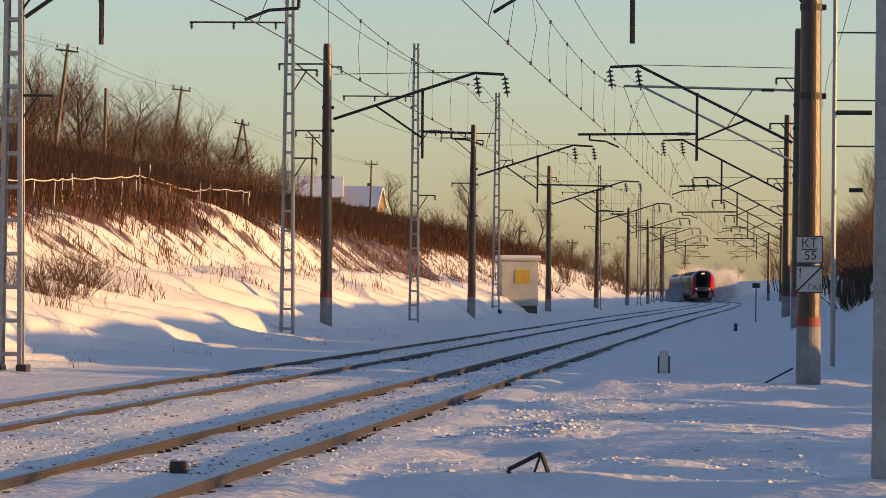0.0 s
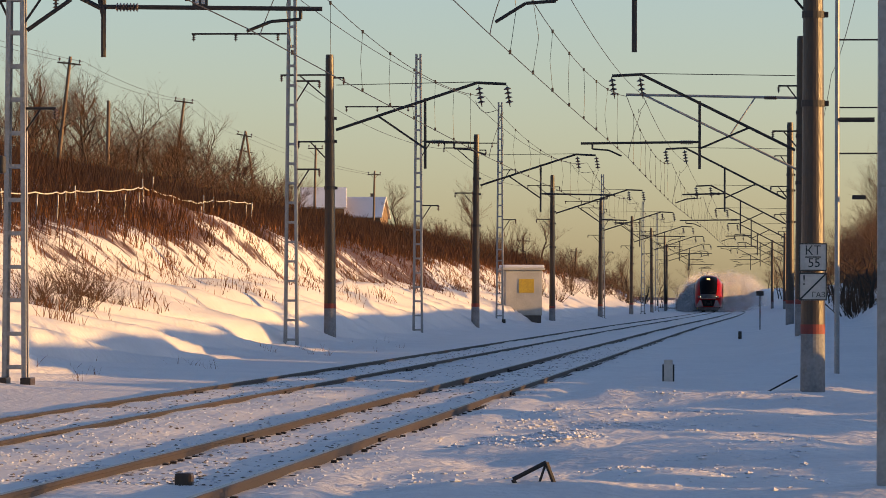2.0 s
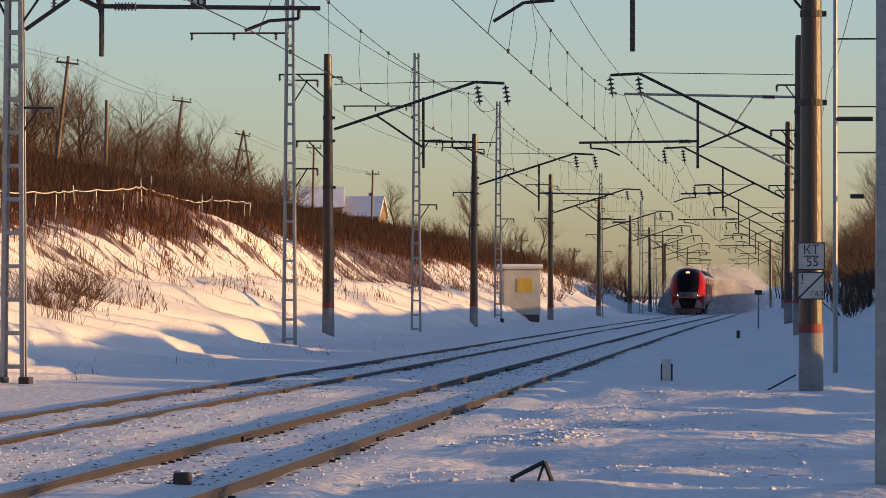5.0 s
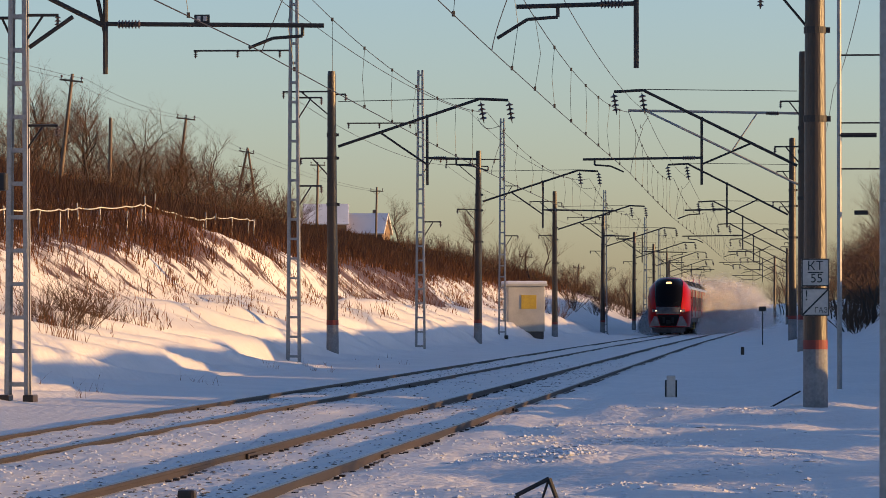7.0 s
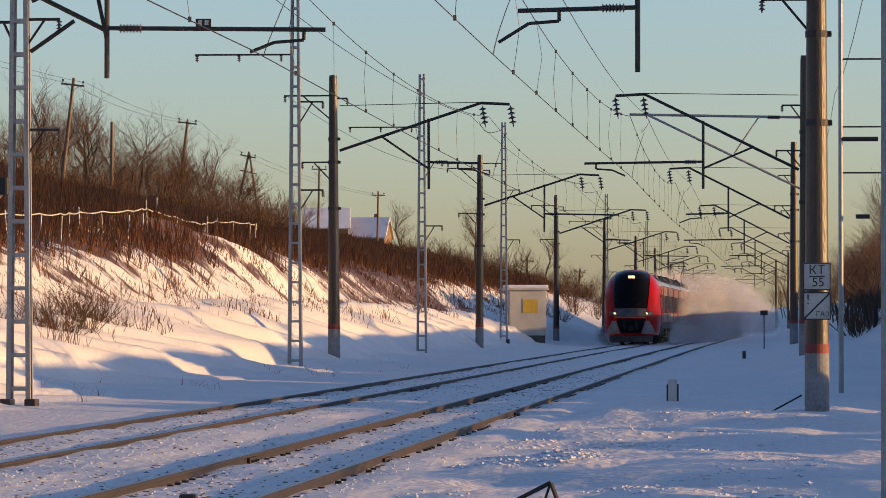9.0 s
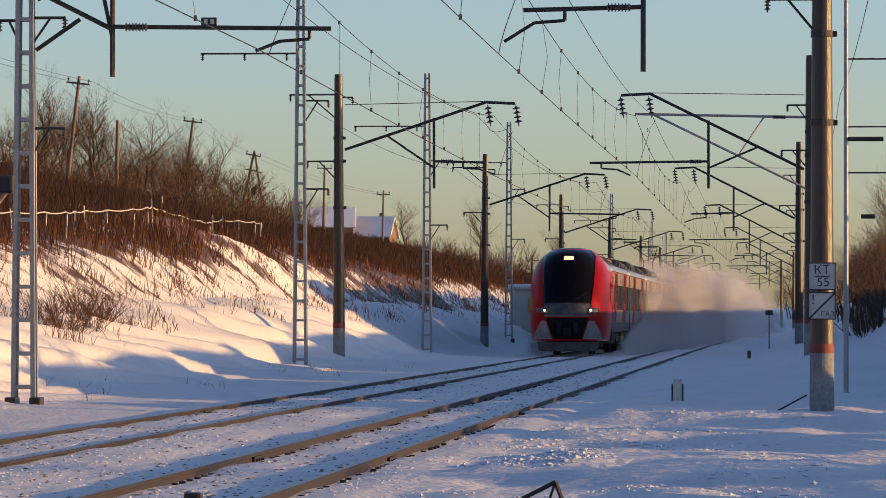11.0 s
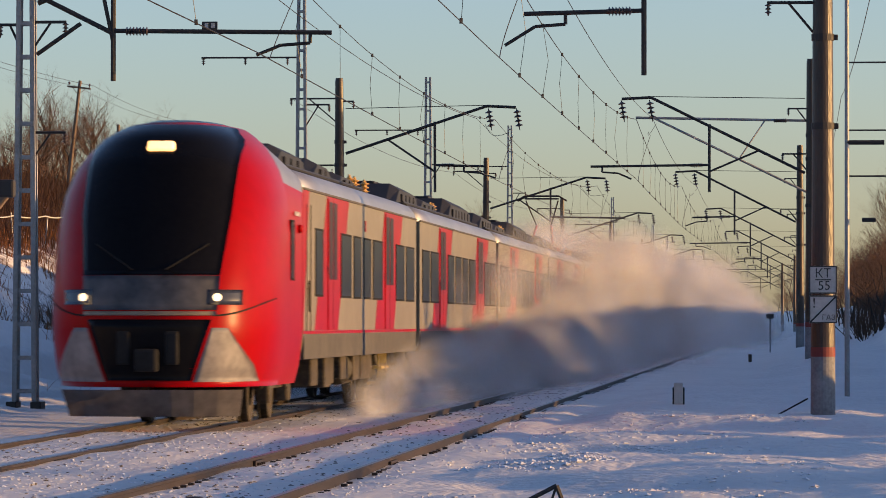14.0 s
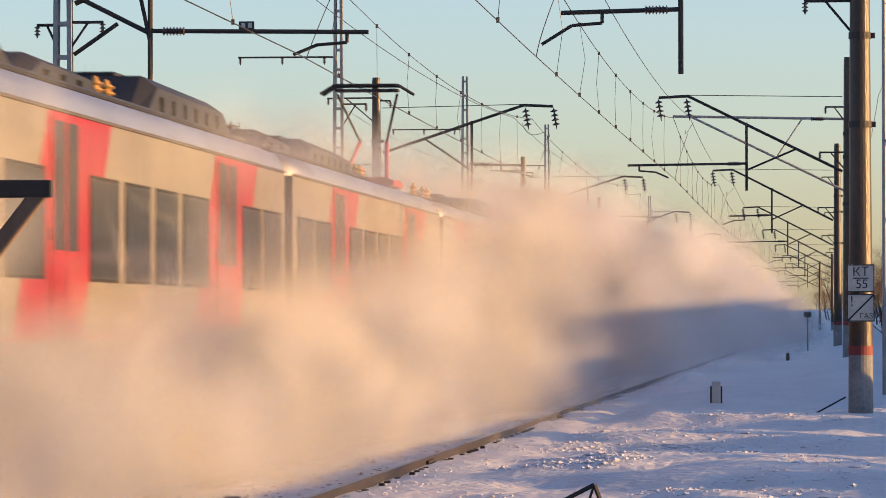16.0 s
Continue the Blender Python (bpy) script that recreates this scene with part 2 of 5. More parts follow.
def lathe(bm, p0, p1, prof, seg=10):
    """One closed turned piece along p0 to p1: prof holds (place along it, radius)."""
    p0, p1 = Vector(p0), Vector(p1)
    d = p1 - p0
    q = d.to_track_quat('Z', 'Y').to_matrix()
    rings = []
    for t, r in prof:
        rings.append([bm.verts.new(p0 + d * t + q @ Vector((math.cos(2 * math.pi * i / seg) * r, math.sin(2 * math.pi * i / seg) * r, 0))) for i in range(seg)])
    for a, b in zip(rings, rings[1:]):
        for i in range(seg):
            j = (i + 1) % seg
            bm.faces.new((a[i], a[j], b[j], b[i]))
    bm.faces.new(rings[0][::-1])
    bm.faces.new(rings[-1])
    return bm


def sheds(n, r, core):
    """Profile of an insulator with n sheds."""
    out = [(0.0, core * 0.5), (0.06, core * 0.5)]
    for i in range(n):
        t, w = 0.1 + 0.8 * i / n, 0.8 / n
        out += [(t, core), (t + w * 0.35, r), (t + w * 0.5, r * 0.96), (t + w * 0.6, core)]
    return out + [(0.94, core * 0.5), (1.0, core * 0.5)]


def path_tube(bm, pts, r, seg=6):
    for p, q in zip(pts, pts[1:]):
        tube(bm, p, q, r, seg=seg)
    return bm


def sstep(a, b, x):
    t = min(1.0, max(0.0, (x - a) / (b - a)))
    return t * t * (3 - 2 * t)


def lerp_table(tab, x):
    if x <= tab[0][0]:
        return tab[0][1]
    for (a, u), (b, v) in zip(tab, tab[1:]):
        if x <= b:
            return u + (v - u) * (x - a) / (b - a)
    return tab[-1][1]


# ---------------------------------------------------------------- the line and the lie of the land
FAR, NEAR = -9.38, -5.43        # centre lines of the two tracks
GAUGE = 0.795


def bend(y):
    """Sideways swing of the line: a faint S, then a wide left-hand curve."""
    return 0.8 * sstep(200, 460, y) - max(0.0, y - 540) ** 2 / 6400


BANK = [(-300, 14.0), (-60, 11.0), (-45, 9.4), (-34, 7.2), (-25, 5.2), (-22, 3.9), (-20.3, 2.35), (-19.2, 1.62), (-18.2, 1.22), (-17.2, 0.82), (-16.4, 0.34), (-15.6, 0.08), (-14.5, -0.02), (-12.2, -0.09), (-10.9, -0.13)]
CREST = [(0, 0.7), (105, 0.75), (122, 0.86), (145, 0.96), (165, 1.04), (200, 1.05), (250, 1.0), (420, 1.0), (600, 0.75), (800, 0.5), (2000, 0.2)]


# gaps (y, width, depth) in the right-hand bank, set where sunlit streaks should fall
SUN_GAPS = [(35.0, 0.6, 0.7), (38.0, 0.4, 0.6), (40.2, 0.5, 0.8), (43.3, 0.9, 0.85), (46.5, 0.4, 0.5), (48.5, 0.5, 0.7), (51.2, 0.7, 0.7), (53.2, 0.5, 0.8), (55.0, 0.5, 0.6), (60.8, 0.6, 0.8),
        (66.8, 0.6, 0.8), (71.3, 0.7, 0.85), (78.8, 0.7, 0.8), (87.0, 0.8, 0.8), (114.0, 1.2, 0.5), (133.0, 1.5, 0.5)]


def scallop(y):
    """How far the lip of the drift swings out along the foot of the bank."""
    ph = (y / 11.5 + 0.55 * noise.noise((0.2, y * 0.06, 6.6))) % 1.0
    return 2.0 * sstep(0, 0.72, ph) * (1 - sstep(0.72, 1.0, ph)) - 0.6


def furrow(u, y):
    """Phase across the wind furrows of the bank: downhill above, along the line at the foot."""
    d = u + 20.8
    return y - 2.0 * d - 0.45 * max(0.0, u + 18.6) ** 2


def land(x, y):
    """Height of the snow."""
    u = x - bend(y)
    n = noise.noise((u * 0.16, y * 0.05, 1.3))
    f = noise.noise((u * 0.9, y * 0.5, 7.7))
    if u < -10.9:
        us = u - 0.8 * scallop(furrow(u, y)) * sstep(-14.6, -16.4, u) * (1 - sstep(-18.0, -20.5, u)) * (1 - sstep(300, 400, y))
        z = lerp_table(BANK, us)
        soft = (lerp_table(BANK, us - 0.5) + lerp_table(BANK, us + 0.5)) / 2
        z = (z + soft) / 2 * (lerp_table(CREST, y) if u < -14 else 1)
        w = sstep(-13.0, -17, u)
        z += w * (0.22 * n + 0.05 * f) + sstep(-17.5, -20, u) * 0.16 * noise.noise((u * 0.5, y * 0.16, 6.2))
        # wind-carved drifts along the foot of the bank
        g = sstep(-13.2, -16.0, u) * (1 - sstep(-18.5, -21, u)) * (1 - sstep(330, 420, y))
        q = furrow(u, y)
        saw = (q / 15.0 + 0.35 * noise.noise((u * 0.1, q * 0.05, 3.1))) % 1.0
        z += g * 0.27 * (saw ** 1.6 if saw < 0.8 else (0.8 ** 1.6) * (1 - saw) / 0.2)
        # wind furrows that run down the slope and swing along the foot
        w1 = noise.noise((q * 0.16, u * 0.12, 11.0))
        z += g * 0.11 * math.sin(q * 1.2 + 2.6 * w1) + g * 0.03 * sstep(-15.0, -17.5, u) * math.sin(q * 2.3 + 4.0 * w1)
        up = sstep(-17.5, -19.5, u) * (1 - sstep(300, 400, y))
        z -= up * 0.10 * max(0.0, noise.noise((q * 0.55, u * 0.05, 2.7))) ** 0.8
        z += up * 0.07 * noise.noise((u * 1.4, y * 0.9, 5.1))
        # a gully down the slope
        v = y - 180 - (u + 23) * 5.0
        gl = sstep(-25.5, -24.5, u) * (1 - sstep(-21.4, -19.4, u))
        z -= gl * 0.85 * math.exp(-(v / 5.0) ** 2)
        z += gl * 0.6 * math.exp(-((v + 8.0) / 4.5) ** 2)
        return z
    if u < -3.9:
        # track bed, hollow between the rails
        d = min(abs(u - FAR), abs(u - NEAR))
        z = (-0.055 if u < -7.4 else -0.08) - 0.012 * sstep(0.3, 0.0, abs(d - GAUGE)) + 0.035 * f + 0.03 * n
        return min(z, -0.03)
    w = sstep(-3.9, -2.5, u)
    near = 1 - sstep(90, 130, y)
    z = -0.12 + w * (0.05 + 0.10 * n + 0.03 * f)
    z += near * sstep(-4.0, -3.2, u) * (0.10 * noise.noise((u * 0.55, y * 0.62, 2.2)) + 0.055 * noise.noise((u * 1.5, y * 1.1, 4.9)))
    z += 0.5 * sstep(-1.5, 1.5, u) * sstep(95, 150, y)
    z += 0.07 * w * math.sin(y * 0.55 + 1.1 * math.sin(u * 0.7) + 2.0 * noise.noise((u * .2, y * .1, 9))) * (1 - sstep(120, 200, y))
    if u > 3:       # snowy bank, mostly out of view, added to shade the line; dips pass sun streaks
        h = 1.31 - 0.13 * (1 - sstep(58, 66, y)) + 2.0 * sstep(75, 93, y) + 0.26 * noise.noise((0.1, y * 0.7, 8.5)) * (1 - sstep(80, 100, y)) + 0.3 * noise.noise((0.4, y * 0.13, 3.5))
        g = sum(a * math.exp(-((y - c) / w) ** 2) for c, w, a in SUN_GAPS)
        h *= 1 - min(0.85, g)
        z += h * (sstep(4.0, 9.0, u) - 0.9 * sstep(10.5, 16, u)) + 0.004 * min(u - 3, 100)
    return z


def axis(stops):
    out = []
    for (a, b, st) in stops:
        n = max(1, round((b - a) / st))
        out += [a + (b - a) * i / n for i in range(n)]
    return out + [stops[-1][1]]


def build_ground():
    xs = axis([(-3000, -200, 700), (-200, -60, 20), (-60, -30, 2), (-30, -24, 0.6), (-24, -10, 0.21), (-10, -3, 0.2), (-3, 3, 0.2), (3, 14, 0.7), (14, 60, 8), (60, 200, 35), (200, 3000, 700)])
    ys = axis([(-400, -20, 60), (-20, 30, 0.8), (30, 90, 0.34), (90, 200, 0.46), (200, 340, 1.1), (340, 700, 6), (700, 1300, 60), (1300, 5000, 700)])
    verts, earth = [], []
    for y in ys:
        s = bend(y) if y < 1000 else bend(1000)
        for x in xs:
            far = abs(x) > 250
            px = x if far else x + s
            verts.append((px, y, land(px, y) if y < 1000 and not far else lerp_table(BANK, max(x, -200)) * 0.3 if x < -11 else -0.1))
            e = sstep(-21.3, -24.5, x + 1.6 * noise.noise((x * .25, y * .13, 4))) * 0.75
            e += 0.36 * sstep(-17.5, -20, x) * sstep(170, 250, y)
            if -24 < x < -18 and 95 < y < 260:      # stubble that shows through the thin snow of the slope
                e += sstep(-18.2, -20.4, x) * (0.40 + 0.32 * noise.noise((furrow(x, y) * 0.4, x * 0.3, 8.8)))
            earth.append(e)
    nx = len(xs)
    faces = [(j * nx + i, j * nx + i + 1, (j + 1) * nx + i + 1, (j + 1) * nx + i) for j in range(len(ys) - 1) for i in range(nx - 1)]
    ob = raw("ground", verts, faces, SNOW, smooth=True)
    at = ob.data.attributes.new("earth", 'FLOAT', 'POINT')
    at.data.foreach_set("value", earth)
    return tagged(ob, "wind-carved snow over a railway cutting and field", "ground", kind="structure")


build_ground()


# ---------------------------------------------------------------- tracks
RAIL_SECTION = [(-0.075, -0.18), (0.075, -0.18), (0.075, -0.165), (0.012, -0.14), (0.010, -0.045), (0.037, -0.035), (0.037, -0.006), (0.030, 0.0),
                (-0.030, 0.0), (-0.037, -0.006), (-0.037, -0.035), (-0.010, -0.045), (-0.012, -0.14), (-0.075, -0.165)]


def rail(parent, off):
    ys = axis([(-60, 200, 20), (200, 700, 12), (700, 1200, 50)])
    n = len(RAIL_SECTION)
    verts = [(off + bend(y) + a, y, b) for y in ys for a, b in RAIL_SECTION]
    faces = [(k * n + i, k * n + (i + 1) % n, (k + 1) * n + (i + 1) % n, (k + 1) * n + i) for k in range(len(ys) - 1) for i in range(n)]
    ob = raw("rail", verts, faces, RAIL_WEB, parent)
    ob.data.materials.append(RAIL_HEAD)
    for p in ob.data.polygons:
        if p.index % n == 7:
            p.material_index = 1
    for y in (50.6, 75.6, 100.6):      # bolted joints
        bm = bmesh.new()
        for s in (-1, 1):
            box(bm, (off + s * 0.03, y, -0.085), (0.035, 0.8, 0.085), 0.008)
            for k in range(4):
                tube(bm, (off + s * 0.045, y - 0.27 + 0.18 * k, -0.085), (off + s * 0.075, y - 0.27 + 0.18 * k, -0.085), 0.016, seg=6)
        part("joint_bar", bm, RAIL_WEB, ob)
    return ob


def build_tracks():
    for c, lab in ((FAR, "snowed-in railway track with shiny-topped rusty rails"), (NEAR, "snow-packed railway track with rust-brown rails")):
        t = thing("railway_track", lab, "railway track", group="tracks of the line", kind="structure")
        rail(t, c - GAUGE)
        rail(t, c + GAUGE)
        rng = random.Random(5)
        bm = bmesh.new()
        for k in range(280):    # rail fastenings poking from the snow
            y = 30 + k * 0.55
            for s in (-1, 1):
                box(bm, (c + s * GAUGE + rng.choice((-0.1, 0.1)), y, -0.105), (0.06, 0.10, 0.045))
        tagged(part("fastenings", bm, RAIL_WEB, t), kind="stuff")


build_tracks()


# ---------------------------------------------------------------- overhead line supports
def lattice_mast(x, y, height, label, arms=(), base=0.46, top=0.26, z0=None, wide=0.085):
    z0 = land(x, y) - 0.25 if z0 is None else z0
    t = thing("lattice_mast", label, "mast", pose(x, y, z0), group="steel masts of the line")
    for s in (-1, 1):       # four angle bars
        for e in (-1, 1):
            bm = bmesh.new()
            ang = [(0, 0), (-wide * s, 0), (-wide * s, -0.012 * e), (-0.012 * s, -0.012 * e), (-0.012 * s, -0.085 * e), (0, -0.085 * e)]
            lo = [bm.verts.new((s * base / 2 + u, e * 0.17 + v, 0)) for u, v in ang]
            hi = [bm.verts.new((s * top / 2 + u, e * 0.12 + v, height)) for u, v in ang]
            for i in range(6):
                j = (i + 1) % 6
                bm.faces.new((lo[i], lo[j], hi[j], hi[i]))
            bm.faces.new(lo[::-1])
            bm.faces.new(hi)
            bmesh.ops.recalc_face_normals(bm, faces=bm.faces)
            part("leg", bm, GALV, t)
    bm = bmesh.new()
    box(bm, (0, 0, 0), (1, 0.012, 0.075))
    first = None
    n = int(height / 0.62)
    for k in range(n):
        z = 0.5 + 0.62 * k
        if z > height - 0.05:
            break
        w = base + (top - base) * z / height
        for yy in (-0.17, 0.17):
            f = 1 - 0.29 * z / height
            m = Matrix.Translation((0, yy * f * 1.03, z)) @ Matrix.Diagonal((w - 0.04, 1, 1, 1))
            if first is None:
                first = part("rung", bm, GALV, t)
                first.matrix_basis = m
            else:
                share("rung", first, t, m)
    for s in (-1, 1):
        bm = bmesh.new()
        box(bm, (s * base / 2, 0, 0.14), (0.2, 0.5, 0.34), 0.02)
        part("footing", bm, CONCRETE, t, "snow-capped concrete footing")
    for arm in arms:
        bracket(t, *arm)
    return t


def box_beam(bm, p0, p1, w, d):
    """Straight flat bar from p0 to p1, w across x, d along y."""
    vs = []
    for p in (p0, p1):
        for sx, sy in ((-1, -1), (1, -1), (1, 1), (-1, 1)):
            vs.append(bm.verts.new((p[0] + sx * w / 2, p[1] + sy * d / 2, p[2])))
    for i in range(4):
        j = (i + 1) % 4
        bm.faces.new((vs[i], vs[j], vs[4 + j], vs[4 + i]))
    bm.faces.new(vs[3::-1])
    bm.faces.new(vs[4:])


def bracket(t, side, z, length, drop, insulators=2):
    """Short feeder arm with a strut and pin insulators."""
    bm = bmesh.new()
    path_tube(bm, [(side * 0.1, 0, z), (side * length, 0, z)], 0.03, 5)
    if drop:
        path_tube(bm, [(side * 0.12, 0, z - drop), (side * length * 0.62, 0, z)], 0.024, 5)
    a = part("arm", bm, STEEL, t)
    for k in range(insulators):
        bm = bmesh.new()
        u = side * length * (0.98 - 0.42 * k)
        lathe(bm, (u, 0, z), (u, 0, z - 0.24), sheds(3, 0.06, 0.025), 8)
        part("insulator", bm, PORCELAIN, a)


def insulator_string(parent, top, n=4, tilt=0.0):
    bm = bmesh.new()
    x, y, z = top
    L = 0.24 + n * 0.13
    lathe(bm, (x, y, z), (x + tilt * L, y, z - L), sheds(n, 0.135, 0.032))
    part("insulator", bm, PORCELAIN, parent)


def concrete_pole(x, y, height, label, r0=0.215, r1=0.14, lean=0.0, z0=None, painted=True):
    z0 = land(x, y) - 0.2 if z0 is None else z0
    t = thing("concrete_pole", label, "pole", pose(x, y, z0, 0, lean, 0), group="concrete poles of the line")
    rad = lambda z: r0 + (r1 - r0) * z / height
    levels = [0, 1.15, 1.32, height] if painted else [0, height]
    mats = [WHITEWASH, REDBAND, CONCRETE] if painted else [CONCRETE]
    names = ["painted_base", "painted_band", "shaft"] if painted else ["shaft"]
    for a, b, m, nm in zip(levels, levels[1:], mats, names):
        bm = bmesh.new()
        e = 0.004 if m is REDBAND else 0
        lathe(bm, (0, 0, a), (0, 0, b), [(0, rad(a) + e), (0.5, (rad(a) + rad(b)) / 2 + e), (0.985, rad(b) + e), (1.0, rad(b) * (0.9 if b == height else 1) + e)], 24)
        part(nm, bm, m, t, smooth=False)
    for z in (5.3, 6.9, 7.7):
        bm = bmesh.new()
        tube(bm, (0, 0, z - 0.06), (0, 0, z + 0.06), rad(z) + 0.02, seg=16)
        box(bm, (rad(z) + 0.04, 0, z), (0.10, 0.08, 0.10), 0.01)
        part("clamp", bm, STEEL, t)
    return t


def cantilever(t, x0, z0, side, y, reach, arm_z, drop_x, reg_tip, number=False, over=True, rz=6.96, brace=True):
    """Hinged bracket that carries catenary and contact wire. All in world x and z, at the pole's own y; t's origin is (x0, y, z0)."""
    def q(x, z):
        return (x - x0, 0, z - z0)
    tipx, tipz = reach
    root = x0 + side * 0.22
    bm = bmesh.new()
    knee = tipx - side * 1.0
    path_tube(bm, [q(root, arm_z), q(knee, tipz + 0.05), q(tipx, tipz)], 0.05, 8)
    main = part("cantilever_arm", bm, STEEL, t)
    bm = bmesh.new()
    tube(bm, q(root, tipz + 0.0), q(knee, tipz + 0.08), 0.014, seg=5)
    part("tie_rod", bm, STEEL, t)
    mid = root + (knee - root) * 0.3
    midz = arm_z + (tipz - arm_z) * 0.3
    if brace:
        bm = bmesh.new()
        tube(bm, q(mid, midz), q(drop_x, 6.75), 0.04, seg=6)
        part("brace", bm, STEEL, t)
    bm = bmesh.new()
    f = (drop_x - root) / (knee - root)
    tube(bm, q(drop_x, arm_z + (tipz - arm_z) * f + 0.1), q(drop_x, 6.05), 0.048, seg=8)
    part("drop_post", bm, STEEL, t)
    # registration tube with its light arm
    back = 1 if over else -1     # pulled from beyond the wire, or pushed from before it
    end = reg_tip[0] + side * (1.4 if over else -0.35)
    bm = bmesh.new()
    tube(bm, q(drop_x, rz + 0.02), q(end, rz - 0.03), 0.042, seg=8)
    reg = part("registration_tube", bm, STEEL, t)
    bm = bmesh.new()
    lathe(bm, q(drop_x + side * 0.18, rz + 0.015), q(drop_x + side * 0.72, rz + 0.01), sheds(7, 0.085, 0.05))
    part("insulator", bm, PORCELAIN, reg)
    bm = bmesh.new()
    ex = end - side * (0.4 if over else 0.75)
    path_tube(bm, [q(ex, rz - 0.03), q(ex, rz - 0.22), q(ex - back * side * 0.55, rz - 0.26), q(*reg_tip)], 0.034, 6)
    part("steady_arm", bm, STEEL, reg)
    if number:
        bm = bmesh.new()
        box(bm, q(-10.62, 7.07), (0.29, 0.02, 0.15), 0.006)
        pl = part("number_plate", bm, SIGN_BLACK, reg, "small black plate with white bars")
        for dx in (-0.06, 0.06):
            bm = bmesh.new()
            c = q(-10.62 + dx, 7.07)
            box(bm, (c[0], -0.013, c[2]), (0.07, 0.006, 0.09))
            part("marking", bm, SIGN_WHITE, reg)
    for u in (tipx + 0.02 * side, tipx - side * 0.95):
        insulator_string(main, q(u, tipz - 0.03), 4, 0.15)
    return t


STATIONS = [78, 148, 220, 292, 364, 436, 508, 580, 652]
POLE_LABEL = "weathered concrete overhead-line pole standing in snow"


def build_supports():
    rng = random.Random(3)
    for i, y in enumerate(STATIONS):
        s = bend(y)
        # far side
        if i == 0:
            t = lattice_mast(-14.05 + s, y + 1.2, 12.0, "grey steel lattice mast on snow-capped concrete footings", z0=-0.2,
                             arms=[(1, 7.35, 0.75, 0.5, 1), (1, 5.3, 0.75, 0.5, 1), (-1, 7.3, 0.5, 0.4, 1)])
            cantilever(t, -14.05 + s, -0.2, 1, y, (-9.0, 9.1), 7.5, -12.42, (-9.75, 6.52), number=True)
            for a, b, r in (((0.1, 0, 7.9), (1.63, 0, 7.13), 0.045), ((0.2, 0, 6.75), (1.02, 0, 7.32), 0.04)):   # stays of the drop post
                bm = bmesh.new()
                tube(bm, a, b, r, seg=8)
                part("stay", bm, STEEL, t)
        else:
            x = -15.3 + s
            z0 = land(x, y) - 0.2
            t = concrete_pole(x, y, 10.0 - z0, POLE_LABEL, lean=rng.uniform(-0.6, 0.9), z0=z0)
            cantilever(t, x, z0, 1, y, (-9.2 + s, 8.95), 7.4, -12.0 + s, (-9.6 + s - 0.3 * (i % 2), 6.52), over=(i % 2 == 0))
            bracket(t, -1, 9.3 - z0, 1.7, 0.8, 1)
            bracket(t, -1, 7.0 - z0, 1.1, 0.6, 1)
            bracket(t, 1, 9.2 - z0, 0.5, 0.0, 1)
        # near side
        x = {1: 0.88, 2: 0.72}.get(i, 0.67) + s
        z0 = land(x, y) - 0.1
        t = concrete_pole(x, y, 10.6 - z0, POLE_LABEL + (" with a warning sign" if i == 0 else ""), z0=z0, r0=0.225, r1=0.16)
        if i == 0:
            cantilever(t, x, z0, -1, y, (-5.6, 10.2), 8.9, -2.55, (-5.07, 6.6), over=False, rz=7.2, brace=False)
        else:
            cantilever(t, x, z0, -1, y, (-5.6 + s, 9.25), 6.7, -2.6 + s, (-5.1 + s - 0.17 * (i % 2), 6.5), over=(i % 2 == 1))
        if i == 1:      # second bracket of the overlap span
            bm = bmesh.new()
            tube(bm, (-5.13 - x, 0.3, 8.62 - z0), (-0.15, 0.3, 8.5 - z0), 0.045, seg=8)
            a2 = part("cantilever_arm", bm, GALV, t)
            bm = bmesh.new()
            tube(bm, (-4.5 - x, 0.3, 8.6 - z0), (-0.15, 0.3, 6.05 - z0), 0.04, seg=8)
            part("brace", bm, GALV, t)
            bm = bmesh.new()
            tube(bm, (-1.55 - x, 0.3, 7.25 - z0), (-0.7 - x, 0.3, 8.52 - z0), 0.03, seg=6)
            part("strut", bm, GALV, t)
            bm = bmesh.new()
            lathe(bm, (-0.45 - x, 0.3, 8.51 - z0), (0.1 - x, 0.3, 8.5 - z0), sheds(6, 0.08, 0.05))
            part("insulator", bm, PORCELAIN, a2)
        bracket(t, -1, 8.9 - z0, 0.8, 0.5, 1)
        bracket(t, -1, 7.35 - z0, 1.0, 0.6, 1)
        if i == 0:
            signs(t, z0)
    # feeder masts behind the poles
    for x, y in ((-15.3, 136), (-15.5, 187), (-15.5, 242), (-15.2, 366), (-15.2, 470), (-15.6, 540)):
        lattice_mast(x + bend(y), y, 12.5, "tall grey steel lattice feeder mast in snow", z0=land(x + bend(y), y) - 0.25,
                     arms=[(-1, 10.2, 3.2, 0.0, 3), (1, 8.7, 0.9, 0.7, 1), (1, 5.9, 0.9, 0.7, 1)])
    # mast beside the camera and a thin mast by the sign pole
    lattice_mast(1.03, 36, 12.0, "grey steel lattice mast close to the camera", z0=-0.5, base=0.38, top=0.34, wide=0.125)
    t = thing("steel_post", "thin galvanised steel post in a snow heap", "post", pose(1.4, 99, land(1.4, 99) - 0.1))
    bm = bmesh.new()
    tube(bm, (0, 0, 0), (0, 0, 9.6), 0.06, 0.05, seg=10)
    part("shaft", bm, GALV, t)
    bm = bmesh.new()
    for z, r in ((5.2, 0.022), (5.97, 0.06), (6.25, 0.02), (7.8, 0.022)):
        bm = bmesh.new()
        tube(bm, (0, 0, z), (0.85 if r > 0.05 else 1.3, 0, z), r, seg=6)
        part("arm", bm, STEEL, t)
